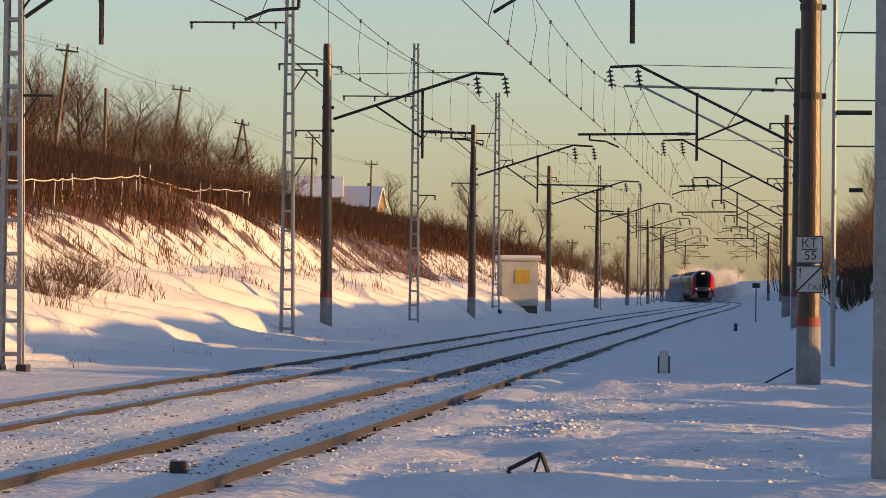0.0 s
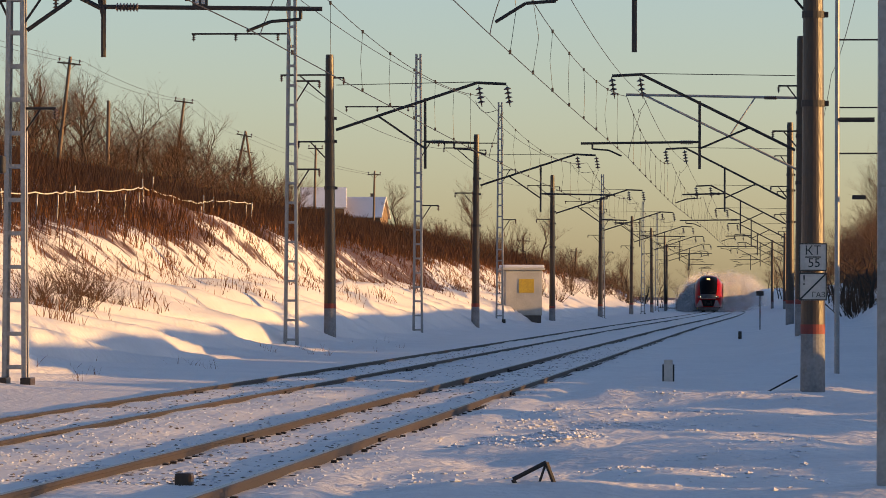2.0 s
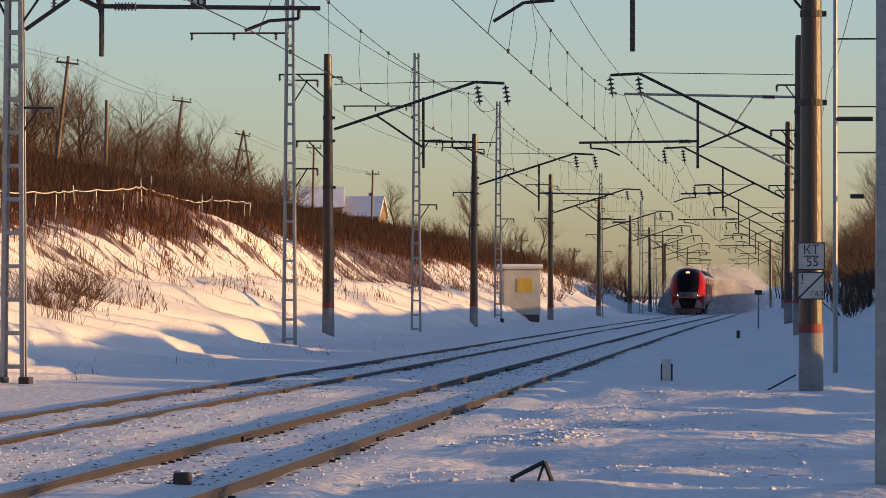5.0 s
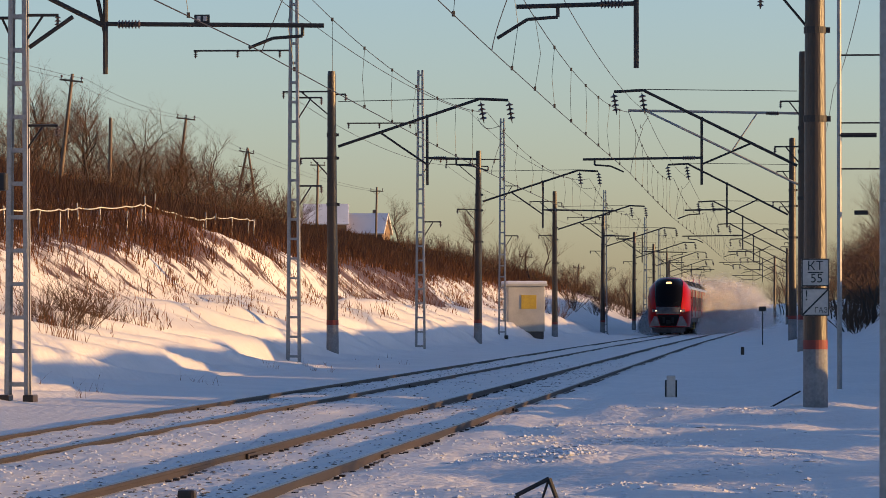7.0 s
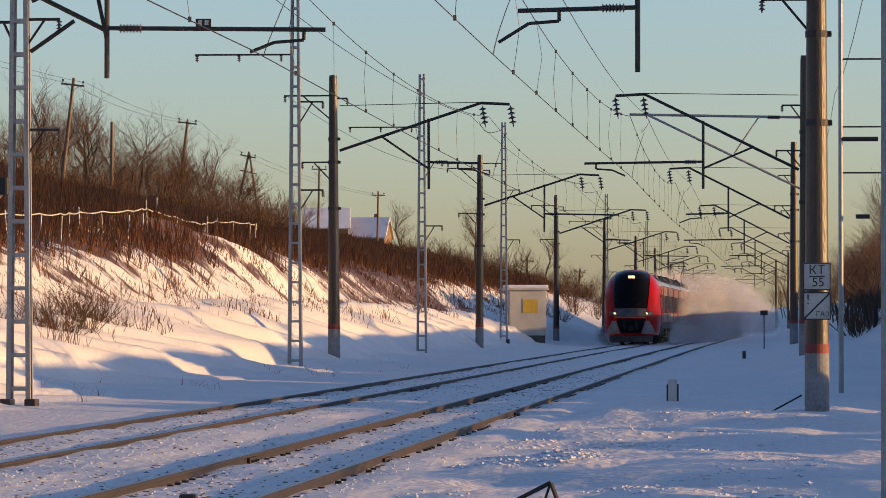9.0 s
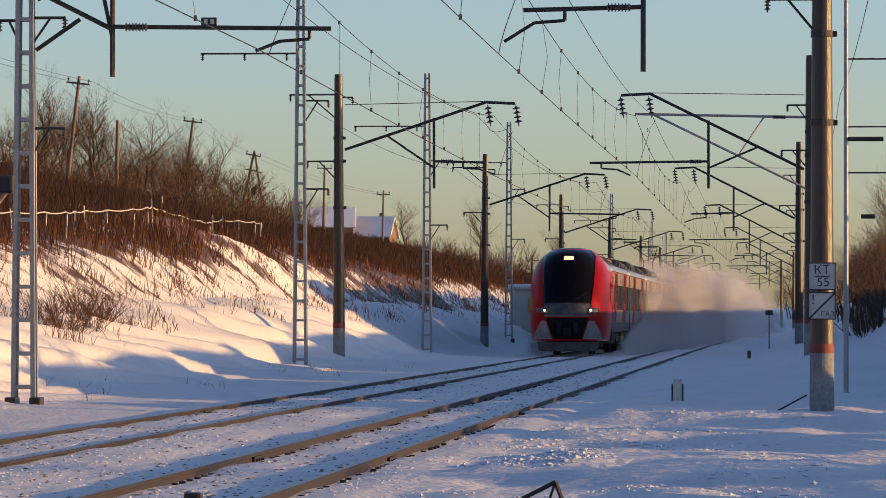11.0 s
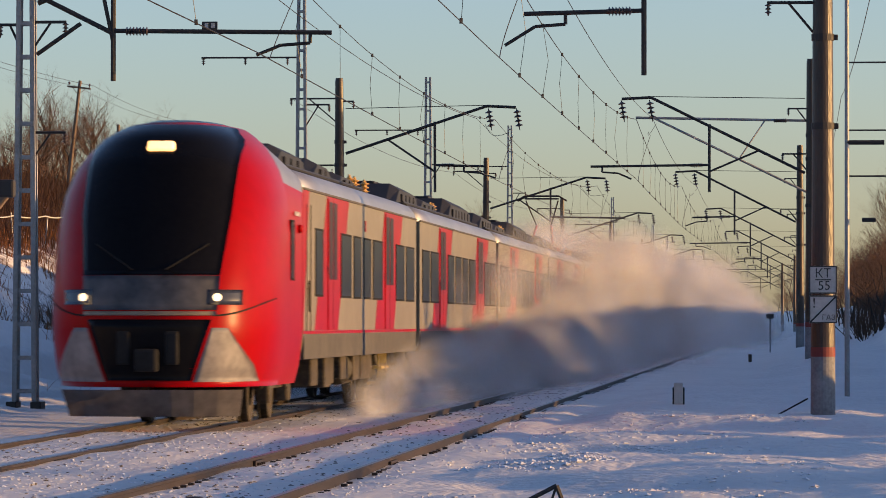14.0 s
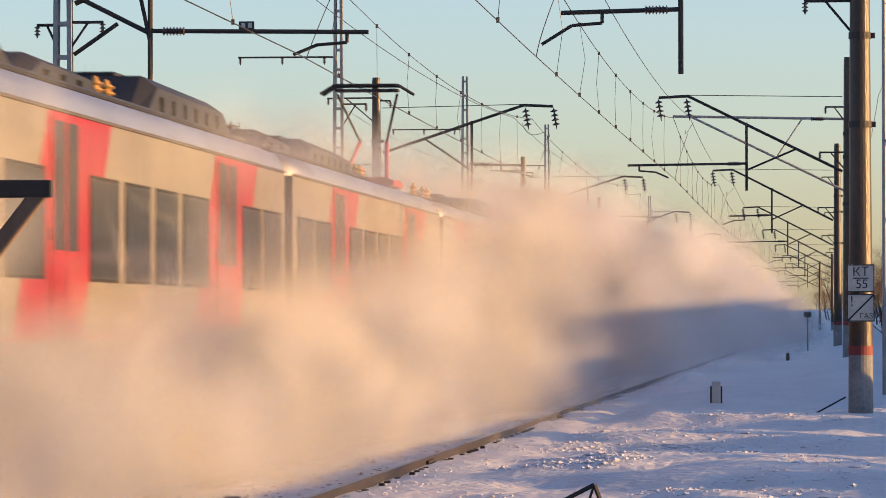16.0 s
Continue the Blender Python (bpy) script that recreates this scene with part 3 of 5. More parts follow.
    bm = bmesh.new()
    box(bm, (0.5, 0, 4.2), (0.32, 0.2, 0.10), 0.02)
    part("lamp_head", bm, STEEL, t)


def text_mesh(name, body, size, material, parent, m, mirror=False):
    cu = bpy.data.curves.new(name, 'FONT')
    cu.body, cu.size, cu.extrude, cu.align_x, cu.align_y = body, size, 0.002, 'CENTER', 'CENTER'
    tmp = bpy.data.objects.new("tmp", cu)
    scene.collection.objects.link(tmp)
    me = bpy.data.meshes.new_from_object(tmp.evaluated_get(bpy.context.evaluated_depsgraph_get()))
    bpy.data.objects.remove(tmp)
    me.materials.append(material)
    o = new(name, me)
    o.parent = parent
    o.matrix_basis = m
    return o


def signs(pole, z0):
    """Two enamel plates strapped to the pole."""
    for zc, nm, lab in ((2.35 - z0, "upper_sign", "white enamel plate with black letters"), (1.82 - z0, "lower_sign", "white plate with exclamation mark and black diagonal")):
        bm = bmesh.new()
        box(bm, (0.0, -0.245, zc), (0.50, 0.016, 0.50), 0.006)
        pl = part(nm, bm, SIGN_WHITE, pole, lab)
        bm = bmesh.new()
        for s in (-1, 1):
            box(bm, (s * 0.238, -0.256, zc), (0.022, 0.006, 0.498))
            box(bm, (0, -0.256, zc + s * 0.238), (0.454, 0.006, 0.022))
        part("border", bm, SIGN_BLACK, pl)
        face = lambda x, z: Matrix.Translation((x, -0.257, z)) @ Euler((radians(90), 0, 0)).to_matrix().to_4x4()
        if nm == "upper_sign":
            text_mesh("letters", "КТ", 0.23, SIGN_BLACK, pl, face(0.0, zc + 0.11))
            text_mesh("letters", "55", 0.23, SIGN_BLACK, pl, face(0.02, zc - 0.11))
            bm = bmesh.new()
            box(bm, (0, -0.256, zc), (0.28, 0.006, 0.02))
            part("rule", bm, SIGN_BLACK, pl)
        else:
            text_mesh("letters", "!", 0.26, SIGN_BLACK, pl, face(-0.16, zc + 0.11))
            text_mesh("letters", "ГАЗ", 0.13, SIGN_BLACK, pl, face(0.10, zc - 0.15))
            bm = bmesh.new()
            box(bm, (0, -0.256, 0), (0.64, 0.006, 0.03), m=Matrix.Translation((0, 0, zc)) @ Matrix.Rotation(radians(-45), 4, 'Y'))
            part("diagonal", bm, SIGN_BLACK, pl)
    for zc in (2.5 - z0, 2.2 - z0, 1.95 - z0, 1.7 - z0):
        bm = bmesh.new()
        tube(bm, (0, 0, zc - 0.02), (0, 0, zc + 0.02), 0.232, seg=24)
        part("strap", bm, STEEL, pole)


build_supports()


# ---------------------------------------------------------------- wires
def wire(name, pts, r, label, group=""):
    bm = bmesh.new()
    path_tube(bm, pts, r, 4)
    return tagged(part(name, bm, WIRE), label, "wire", group)


def span(p, q, sag, n=14):
    return [(p[0] + (q[0] - p[0]) * i / n, p[1] + (q[1] - p[1]) * i / n, p[2] + (q[2] - p[2]) * i / n - sag * 4 * (i / n) * (1 - i / n)) for i in range(n + 1)]


def build_wires():
    rng = random.Random(8)
    ys = [8] + STATIONS
    for c, st, fx, lab in ((-9.78, 0.18, -10.6, "far track"), (-5.2, -0.1, -4.55, "near track")):
        msg, con, fee = [], [], []
        zc, sag = 8.55, 0.75
        for i, (a, b) in enumerate(zip(ys, ys[1:])):
            xa, xb = c + bend(a) - st * (-1) ** i, c + bend(b) + st * (-1) ** i
            msg += span((xa, a, zc), (xb, b, zc), sag)
            con += span((xa, a, 6.5), (xb, b, 6.5), 0.03)
            fee += span((fx + bend(a), a, 8.6), (fx + bend(b), b, 8.6), 0.45)
        wire("catenary_wire", msg, 0.011, "dark sagging catenary wire above the %s" % lab, "overhead wires")
        wire("contact_wire", con, 0.012, "taut dark contact wire above the %s" % lab, "overhead wires")
        wire("feeder_wire", fee, 0.010, "dark reinforcing feeder wire above the %s" % lab, "overhead wires")
        bm = bmesh.new()
        for i, (a, b) in enumerate(zip(ys[:6], ys[1:7])):
            xa, xb = c + bend(a) - st * (-1) ** i, c + bend(b) + st * (-1) ** i
            for k in range(1, 9):
                f = k / 9
                x = xa + (xb - xa) * f
                y = a + (b - a) * f
                top, low = zc - sag * 4 * f * (1 - f), 6.5
                j = rng.uniform(-0.12, 0.12)
                path_tube(bm, [(x, y, top), (x + j, y + rng.uniform(-.3, .3), (top + low) / 2), (x, y, low)], 0.0065, 3)
                tube(bm, (x, y, top - 0.04), (x, y, top + 0.04), 0.03, seg=5)
                tube(bm, (x, y, low - 0.04), (x, y, low + 0.05), 0.03, seg=5)
            for x0, z0, x1, z1 in ((xa, 6.5, xa + 0.35, 8.2), (xa + 0.35, 8.2, fx + bend(a), 8.6)):    # slack jumpers at the supports
                path_tube(bm, [(x0 + (x1 - x0) * u / 6 - 0.12 * math.sin(math.pi * u / 6), a + 2 + 0.4 * u, z0 + (z1 - z0) * u / 6 - 0.25 * math.sin(math.pi * u / 6)) for u in range(7)], 0.010, 4)
        tagged(part("droppers", bm, WIRE), "thin dropper wires between catenary and contact wire above the %s" % lab, "wire", kind="stuff")
    for x, z, ws in ((-16.9, 9.25, 0.5), (1.9, 9.3, 0.5)):
        pts = []
        for a, b in zip(ys, ys[1:]) if x > 0 else zip(ys[2:], ys[3:]):
            pts += span((x + bend(a), a, z), (x + bend(b), b, z), ws)
        wire("feeder_wire", pts, 0.010, "thin dark feeder wire along the line", "overhead wires")
    # local power line on the bank
    P = [(-44.1, 270, 16.5), (-45.0, 330, 16.8), (-49.8, 405, 17.0), (-44.8, 480, 15.5)]
    for dx in (-0.55, 0.55):
        full = []
        for a, b in zip([(-45, 190, 16.9)] + P, P):
            full += span((a[0] + dx, a[1], a[2]), (b[0] + dx, b[1], b[2]), 0.5)
        wire("power_line_wire", full, 0.012, "thin wire of the village power line", "power line wires")


build_wires()

# ---------------------------------------------------------------- the train
CAR_W = 1.74
SECTION = [(1.60, 0.98), (1.70, 1.12), (CAR_W, 1.35), (CAR_W, 3.70), (1.70, 3.84), (1.58, 3.98), (1.35, 4.07), (1.0, 4.12), (0.0, 4.14)]


def nose_width(z):
    return lerp_table([(0.6, 1.60), (0.9, 1.68), (1.4, CAR_W), (3.0, CAR_W), (3.5, 1.68), (3.9, 1.55), (4.2, 1.36), (4.45, 1.12), (4.62, 0.85), (4.70, 0.5)], z)


def nose_lean(z):
    return lerp_table([(0.6, 0.16), (0.9, 0.05), (1.5, 0.0), (1.9, 0.05), (2.3, 0.18), (3.2, 0.62), (4.0, 1.15), (4.4, 1.65), (4.62, 2.3), (4.70, 3.0)], z)


def nose_y(x, z, L=2.6, n=2.6):
    t = min(0.9999, abs(x) / nose_width(z))
    return nose_lean(z) + L * (1 - (1 - t ** n) ** (1 / n))


def nose_patch(name, xl, xr, z0, z1, lift, material, parent, label="", nx=16, nz=14, deep=0.05):
    """A panel of the nose skin, from xl(z) to xr(z), standing lift proud of it and deep thick."""
    rows = []
    for j in range(nz + 1):
        z = z0 + (z1 - z0) * j / nz
        a, b = xl(z), xr(z)
        rows.append([(a + (b - a) * i / nx, z) for i in range(nx + 1)])
    verts, faces = [], []
    for off in (lift, lift - deep):
        for r in rows:
            for x, z in r:
                y = nose_y(x, z)
                e = 0.01
                dx = (nose_y(x + e, z) - nose_y(x - e, z)) / (2 * e)
                dz = (nose_y(x, min(4.69, z + e)) - nose_y(x, z - e)) / (2 * e)
                nrm = Vector((dx, -1, dz)).normalized()
                p = Vector((x, y, z)) + nrm * off
                verts.append(tuple(p))
    w, h = nx + 1, nz + 1
    N = w * h
    for j in range(nz):
        for i in range(nx):
            a = j * w + i
            faces.append((a, a + 1, a + w + 1, a + w))
            faces.append((N + a, N + a + w, N + a + w + 1, N + a + 1))
    for j in range(nz):
        for a in (j * w, j * w + nx):
            faces.append((a, a + w, N + a + w, N + a))
    for i in range(nx):
        for a in (i, nz * w + i):
            faces.append((a, a + 1, N + a + 1, N + a))
    return raw(name, verts, faces, material, parent, label, smooth=True)


def car_shell(parent, y0, y1):
    """Side walls and roof of a car: grey below, silver roof above."""
    def strip(name, pts, material, close=False):
        ys = axis([(y0, y1, 3.0)])
        n = len(pts)
        verts = [(x, y, z) for y in ys for x, z in pts]
        faces = [(k * n + i, (k + 1) * n + i, (k + 1) * n + i + 1, k * n + i + 1) for k in range(len(ys) - 1) for i in range(n - 1)]
        faces.append(tuple(range(n)))
        faces.append(tuple(range((len(ys) - 1) * n, len(ys) * n))[::-1])
        return raw(name, verts, faces, material, parent, smooth=False)
    right = SECTION[:4]
    body = right + [(-x, z) for x, z in right[::-1]]
    strip("body", body, GREY)
    roof = [(CAR_W, 3.70)] + SECTION[4:] + [(-x, z) for x, z in SECTION[4:-1][::-1]] + [(-CAR_W, 3.70)]
    r = strip("roof", roof, ROOF)
    r.data.shade_smooth()
    bm = bmesh.new()
    for s in (-1, 1):
        box(bm, (s * (CAR_W + 0.006), (y0 + y1) / 2, 3.71), (0.03, y1 - y0, 0.035))
        box(bm, (s * (CAR_W - 0.02), (y0 + y1) / 2, 1.19), (0.058, y1 - y0 - 0.3, 0.40))
    part("sill", bm, SKIRT, parent)
    bm = bmesh.new()
    for s in (-1, 1):
        box(bm, (s * (CAR_W + 0.004), (y0 + y1) / 2, 1.42), (0.012, y1 - y0 - 0.1, 0.05))
    part("lining", bm, RED, parent, "thin red lining along the sill")


def slab(bm, s, quad, x0, x1):
    """Plate on the side wall from four (y, z) corners, between depths x0 and x1."""
    a = [bm.verts.new((s * x0, y, z)) for y, z in quad]
    b = [bm.verts.new((s * x1, y, z)) for y, z in quad]
    bm.faces.new(b if s > 0 else b[::-1])
    for i in range(4):
        j = (i + 1) % 4
        bm.faces.new((a[i], a[j], b[j], b[i]))


def side_band(parent, y0, y1, skew, s):
    bm = bmesh.new()
    slab(bm, s, [(y0 - skew, 1.45), (y1 - skew, 1.45), (y1, 3.69), (y0, 3.69)], CAR_W - 0.01, CAR_W + 0.004)
    part("colour_band", bm, RED, parent, "slanted red livery band")


def side_window(parent, y0, y1, s, z0=2.02, z1=3.10):
    bm = bmesh.new()
    box(bm, (s * (CAR_W + 0.004), (y0 + y1) / 2, (z0 + z1) / 2), (0.02, y1 - y0, z1 - z0), 0.006)
    w = part("window", bm, GLASS, parent)
    bm = bmesh.new()
    for yy in (y0, y1):
        box(bm, (s * (CAR_W + 0.006), yy, (z0 + z1) / 2), (0.022, 0.035, z1 - z0 + 0.04))
    for zz in (z0, z1):
        box(bm, (s * (CAR_W + 0.0055), (y0 + y1) / 2, zz), (0.022, y1 - y0 + 0.03, 0.035))
    part("window_frame", bm, RUBBER, w)


def side_door(parent, y0, y1, s):
    bm = bmesh.new()
    m = (y0 + y1) / 2
    for a, b in ((y0, m - 0.01), (m + 0.01, y1)):
        box(bm, (s * (CAR_W + 0.006), (a + b) / 2, 2.555), (0.03, b - a, 2.20), 0.008)
    d = part("door", bm, RED, parent, "red double sliding door")
    bm = bmesh.new()
    for a, b in ((y0 + 0.12, m - 0.10), (m + 0.10, y1 - 0.12)):
        box(bm, (s * (CAR_W + 0.018), (a + b) / 2, 2.95), (0.016, b - a, 1.30), 0.006)
    part("door_glass", bm, GLASS, d)
    bm = bmesh.new()
    box(bm, (s * (CAR_W + 0.016), m, 2.5), (0.014, 0.04, 2.05))
    box(bm, (s * (CAR_W + 0.02), y0 - 0.1, 2.45), (0.012, 0.06, 0.12))
    part("door_seal", bm, RUBBER, d)


def bogie(parent, y):
    bm = bmesh.new()
    for s in (-1, 1):
        box(bm, (s * 1.02, y, 0.62), (0.16, 3.0, 0.22), 0.04)
        box(bm, (s * 1.05, y, 0.86), (0.30, 0.7, 0.3), 0.05)
        for dy in (-1.3, 1.3):
            box(bm, (s * 1.08, y + dy, 0.46), (0.24, 0.36, 0.34), 0.05)
            tube(bm, (s * 1.08, y + dy * 0.72, 0.55), (s * 1.08, y + dy * 0.72, 0.95), 0.11, seg=10)
        tube(bm, (s * 1.22, y - 0.9, 0.95), (s * 1.22, y + 0.5, 0.55), 0.045, seg=6)
    box(bm, (0, y, 0.6), (1.9, 0.6, 0.25), 0.03)
    b = part("bogie", bm, UNDER, parent, "grimy frosted bogie frame")
    for dy in (-1.3, 1.3):
        bm = bmesh.new()
        for s in (-1, 1):
            tube(bm, (s * 0.73, y + dy, 0.46), (s * 0.87, y + dy, 0.46), 0.46, seg=24)
            tube(bm, (s * 0.70, y + dy, 0.46), (s * 0.74, y + dy, 0.46), 0.50, seg=24)
        tube(bm, (-0.9, y + dy, 0.46), (0.9, y + dy, 0.46), 0.09, seg=10)
        part("wheelset", bm, UNDER, b)


def underfloor(parent, y0, y1, rng):
    y = y0
    while y < y1 - 1.0:
        w = rng.uniform(0.9, 2.4)
        for s in (-1, 1):
            bm = bmesh.new()
            box(bm, (s * rng.uniform(1.02, 1.2), y + w / 2, 0.78 + rng.uniform(-.05, .1)), (0.7, w * 0.9, 0.55 + rng.uniform(-.1, .1)), 0.04)
            part("equipment_case", bm, UNDER, parent)
        y += w + rng.uniform(0.2, 0.7)


def roof_units(parent, spans, rng):
    for a, b, h in spans:
        h += 0.05
        bm = bmesh.new()
        wide = 1.27 - rng.uniform(0, 0.12)
        ends = (0.55 + rng.uniform(0, 0.5), 0.8 + rng.uniform(0, 0.6))
        rings = []
        for yy, f in ((a, 0.12), (a + ends[0], 1.0), (b - ends[1], 0.92), (b, 0.12)):
            rings.append([bm.verts.new((x * wide, yy, 4.04 + z * h * f)) for x, z in ((-1, 0), (-0.98, 0.74), (-0.80, 1.0), (0.80, 1.0), (0.98, 0.74), (1, 0))])
        for p, q in zip(rings, rings[1:]):
            for i in range(5):
                bm.faces.new((p[i], q[i], q[i + 1], p[i + 1]))
        bm.faces.new(rings[0])
        bm.faces.new(rings[-1][::-1])
        unit = part("roof_unit", bm, ROOFKIT, parent, "dark roof equipment housing")
        n = max(2, int((b - a - sum(ends)) / 0.85))
        step = (b - a - sum(ends)) / n
        for k in range(n):
            yy = a + ends[0] + (k + 0.5) * step
            bm = bmesh.new()
            if k % 3 == 2:
                lathe(bm, (0.1, yy, 4.04 + h * 0.9), (0.1, yy, 4.04 + h + 0.10), [(0, 0.36), (0.8, 0.36), (1, 0.30)], 14)
            else:
                box(bm, (0, yy, 4.04 + h + 0.03), (1.2, step * 0.8, 0.06), 0.015)
            part("vent_cover", bm, ROOFKIT, unit)
            for s in (-1, 1):
                bm = bmesh.new()
                box(bm, (s * (wide + 0.01), yy, 4.04 + h * 0.36), (0.05, step * 0.7, h * 0.4), 0.01)
                part("side_grille", bm, ROOFKIT, unit)
    bm = bmesh.new()
    for s in (-1, 1):
        tube(bm, (s * 1.30, spans[0][0], 4.12), (s * 1.30, spans[-1][1], 4.12), 0.035, seg=6)
    part("roof_conduit", bm, ROOFKIT, parent)


def insulators_on_roof(parent, ys):
    for y in ys:
        for s in (-0.9, 0.9):
            bm = bmesh.new()
            lathe(bm, (s, y, 4.08), (s, y, 4.46), sheds(4, 0.10, 0.05))
            part("insulator", bm, AMBER, parent, "yellow-brown roof insulator")


def pantograph(parent, y):
    bm = bmesh.new()
    for s in (-1, 1):
        tube(bm, (s * 0.45, y + 1.0, 4.5), (s * 0.28, y - 0.7, 5.35), 0.045, seg=6)
    box(bm, (0, y + 0.6, 4.42), (1.3, 1.9, 0.14), 0.02)
    tube(bm, (-0.5, y + 1.0, 4.5), (0.5, y + 1.0, 4.5), 0.06, seg=8)
    p = part("pantograph", bm, PANTO_RED, parent, "raised red pantograph")
    bm = bmesh.new()
    for s in (-1, 1):
        tube(bm, (s * 0.28, y - 0.7, 5.35), (s * 0.62, y + 0.5, 6.28), 0.028, seg=6)
    part("upper_arm", bm, STEEL, p)
    bm = bmesh.new()
    for dy in (0.25, 0.75):
        path_tube(bm, [(-0.95, y + dy, 6.28), (-0.66, y + dy, 6.46), (0.66, y + dy, 6.46), (0.95, y + dy, 6.28)], 0.035, 6)
    box(bm, (0, y + 0.5, 6.36), (1.3, 0.5, 0.05))
    part("collector_head", bm, STEEL, p)


def common_sides(car, doors, windows, s):
    for a, b in windows:
        side_window(car, a, b, s)
    for a, b in doors:
        side_band(car, a - 0.1, b + 2.1, 1.9, s)
        side_door(car, a, b, s)


def cab(car):
    """The rounded cab end."""
    # skin from the face back along the sides, in columns that follow the plan's curve
    verts, faces = [], []
    zs = [0.62, 0.75, 0.9, 1.1, 1.3, 1.45, 1.6, 1.75, 1.9, 2.1, 2.3, 2.6, 2.9, 3.2, 3.5, 3.75, 3.95, 4.12, 4.28, 4.40, 4.50, 4.57, 4.62, 4.66]
    cols = 45
    for z in zs:
        W, l0 = nose_width(z), nose_lean(z)
        for i in range(cols):
            a = math.pi * i / (cols - 1)
            c, sn = math.cos(a), math.sin(a)
            x = W * (1 if c > 0 else -1) * abs(c) ** (2 / 2.6)
            y = l0 + 2.6 * (1 - abs(sn) ** (2 / 2.6))
            verts.append((x, y, z))
    for j in range(len(zs) - 1):
        for i in range(cols - 1):
            a = j * cols + i
            faces.append((a, a + cols, a + cols + 1, a + 1))
    faces.append(tuple((len(zs) - 1) * cols + i for i in range(cols)))
    faces.append(tuple(i for i in range(cols))[::-1])
    skin = raw("cab_shell", verts, faces, RED, car, "glossy red rounded cab", smooth=True)
    # straight part of the cab behind the curve, tapering into the body
    verts, faces = [], []
    for z in zs:
        W, l0 = nose_width(z), nose_lean(z)
        for s in (1, -1):
            verts.append((s * W, l0 + 2.6, z))
            e = 5.0 if z < 3.6 else max(5.0, l0 + 2.8)
            zb = z if z < 3.5 else 3.5 + (z - 3.5) * 0.545
            wb = CAR_W if z < 3.2 else nose_width_body(zb)
            verts.append((s * (W if z < 1.4 else wb), e, zb if z >= 1.0 else z))
    for j in range(len(zs) - 1):
        a = j * 4
        faces.append((a, a + 1, a + 5, a + 4))
        faces.append((a + 2, a + 6, a + 7, a + 3))
    a = (len(zs) - 1) * 4
    faces.append((a, a + 1, a + 3, a + 2))
    side = raw("cab_side", verts, faces, RED, car, smooth=True)
    side.data.materials.append(ROOF)
    for pg in side.data.polygons:
        if pg.center.z > 3.72:
            pg.material_index = 1
    mask = lambda z: lerp_table([(2.28, 1.02), (3.2, 1.12), (4.0, 1.14), (4.35, 1.12), (4.62, 0.83), (4.69, 0.50)], z)
    nose_patch("windscreen", lambda z: -mask(z), mask, 2.28, 4.68, 0.012, BLACK, car, "black glass windscreen mask", 24, 24)
    nose_patch("front_panel", lambda z: -1.02 + 0.05 * (2.28 - z), lambda z: 1.02 - 0.05 * (2.28 - z), 1.76, 2.27, 0.014, PANEL, car, "frosted dark grey front panel", 20, 6)
    nose_patch("chrome_strip", lambda z: -0.98, lambda z: 0.98, 1.68, 1.74, 0.02, GREY, car, "", 20, 2)
    low = lambda z: lerp_table([(0.70, 0.62), (1.62, 0.92)], z)
    # no hollow here: a flat black patch paints the dark of the coupler recess
    nose_patch("recess_dark_patch", lambda z: -low(z), low, 0.72, 1.62, 0.008, BLACK, car, "flat black patch for the dark of the coupler recess", 16, 8)
    for s in (-1, 1):
        inner = lambda z: lerp_table([(0.70, 0.66), (1.62, 0.97)], z)
        outer = lambda z: lerp_table([(0.66, 1.50), (0.95, 1.46), (1.48, 1.16), (1.52, 1.12)], z)
        nose_patch("bumper_panel", (lambda z: inner(z)) if s > 0 else (lambda z: -outer(z)), (lambda z: outer(z)) if s > 0 else (lambda z: -inner(z)),
                   0.70, 1.50, 0.008, DUSTY, car, "snow-dusted grey bumper panel", 10, 10)
        # dark crease below the lamps
        bm = bmesh.new()
        xs = [0.95 + 0.75 * k / 10 for k in range(11)]
        path_tube(bm, [(s * x, nose_y(x, 1.68 + 0.26 * ((x - 0.95) / 0.75) ** 2) - 0.004, 1.68 + 0.26 * ((x - 0.95) / 0.75) ** 2) for x in xs], 0.014, 5)
        part("crease", bm, RUBBER, car)
        nose_patch("lamp_housing", (lambda z: 0.86) if s > 0 else (lambda z: -1.32), (lambda z: 1.32) if s > 0 else (lambda z: -0.86), 1.84, 2.06, 0.022, LENS, car, "grey glass headlamp housing", 10, 4)
        bm = bmesh.new()
        y = nose_y(1.0, 1.95)
        tube(bm, (s * 1.0, y - 0.07, 1.95), (s * 1.0, y + 0.05, 1.95), 0.06, seg=14)
        part("headlamp", bm, LAMP_LOW, car, "lit round headlamp")
        # wiper
        bm = bmesh.new()
        path_tube(bm, [(s * 0.25, nose_y(0.25, 2.36) - 0.05, 2.36), (s * 0.85, nose_y(0.85, 2.75) - 0.05, 2.75)], 0.012, 5)
        part("wiper", bm, RUBBER, car)
    bm = bmesh.new()
    y = nose_y(0.0, 4.22)
    box(bm, (0, 0, 0), (0.42, 0.12, 0.20), 0.05, m=Matrix.Translation((0, y - 0.02, 4.22)) @ Matrix.Rotation(radians(-48), 4, 'X'))
    part("top_lamp", bm, LAMP, car, "bright warm top headlamp")
    bm = bmesh.new()
    tube(bm, (0, -0.05, 1.02), (0, 0.7, 1.02), 0.14, seg=12)
    box(bm, (0, -0.08, 1.02), (0.34, 0.22, 0.34), 0.05)
    box(bm, (0.36, 0.08, 1.2), (0.2, 0.2, 0.5), 0.04)
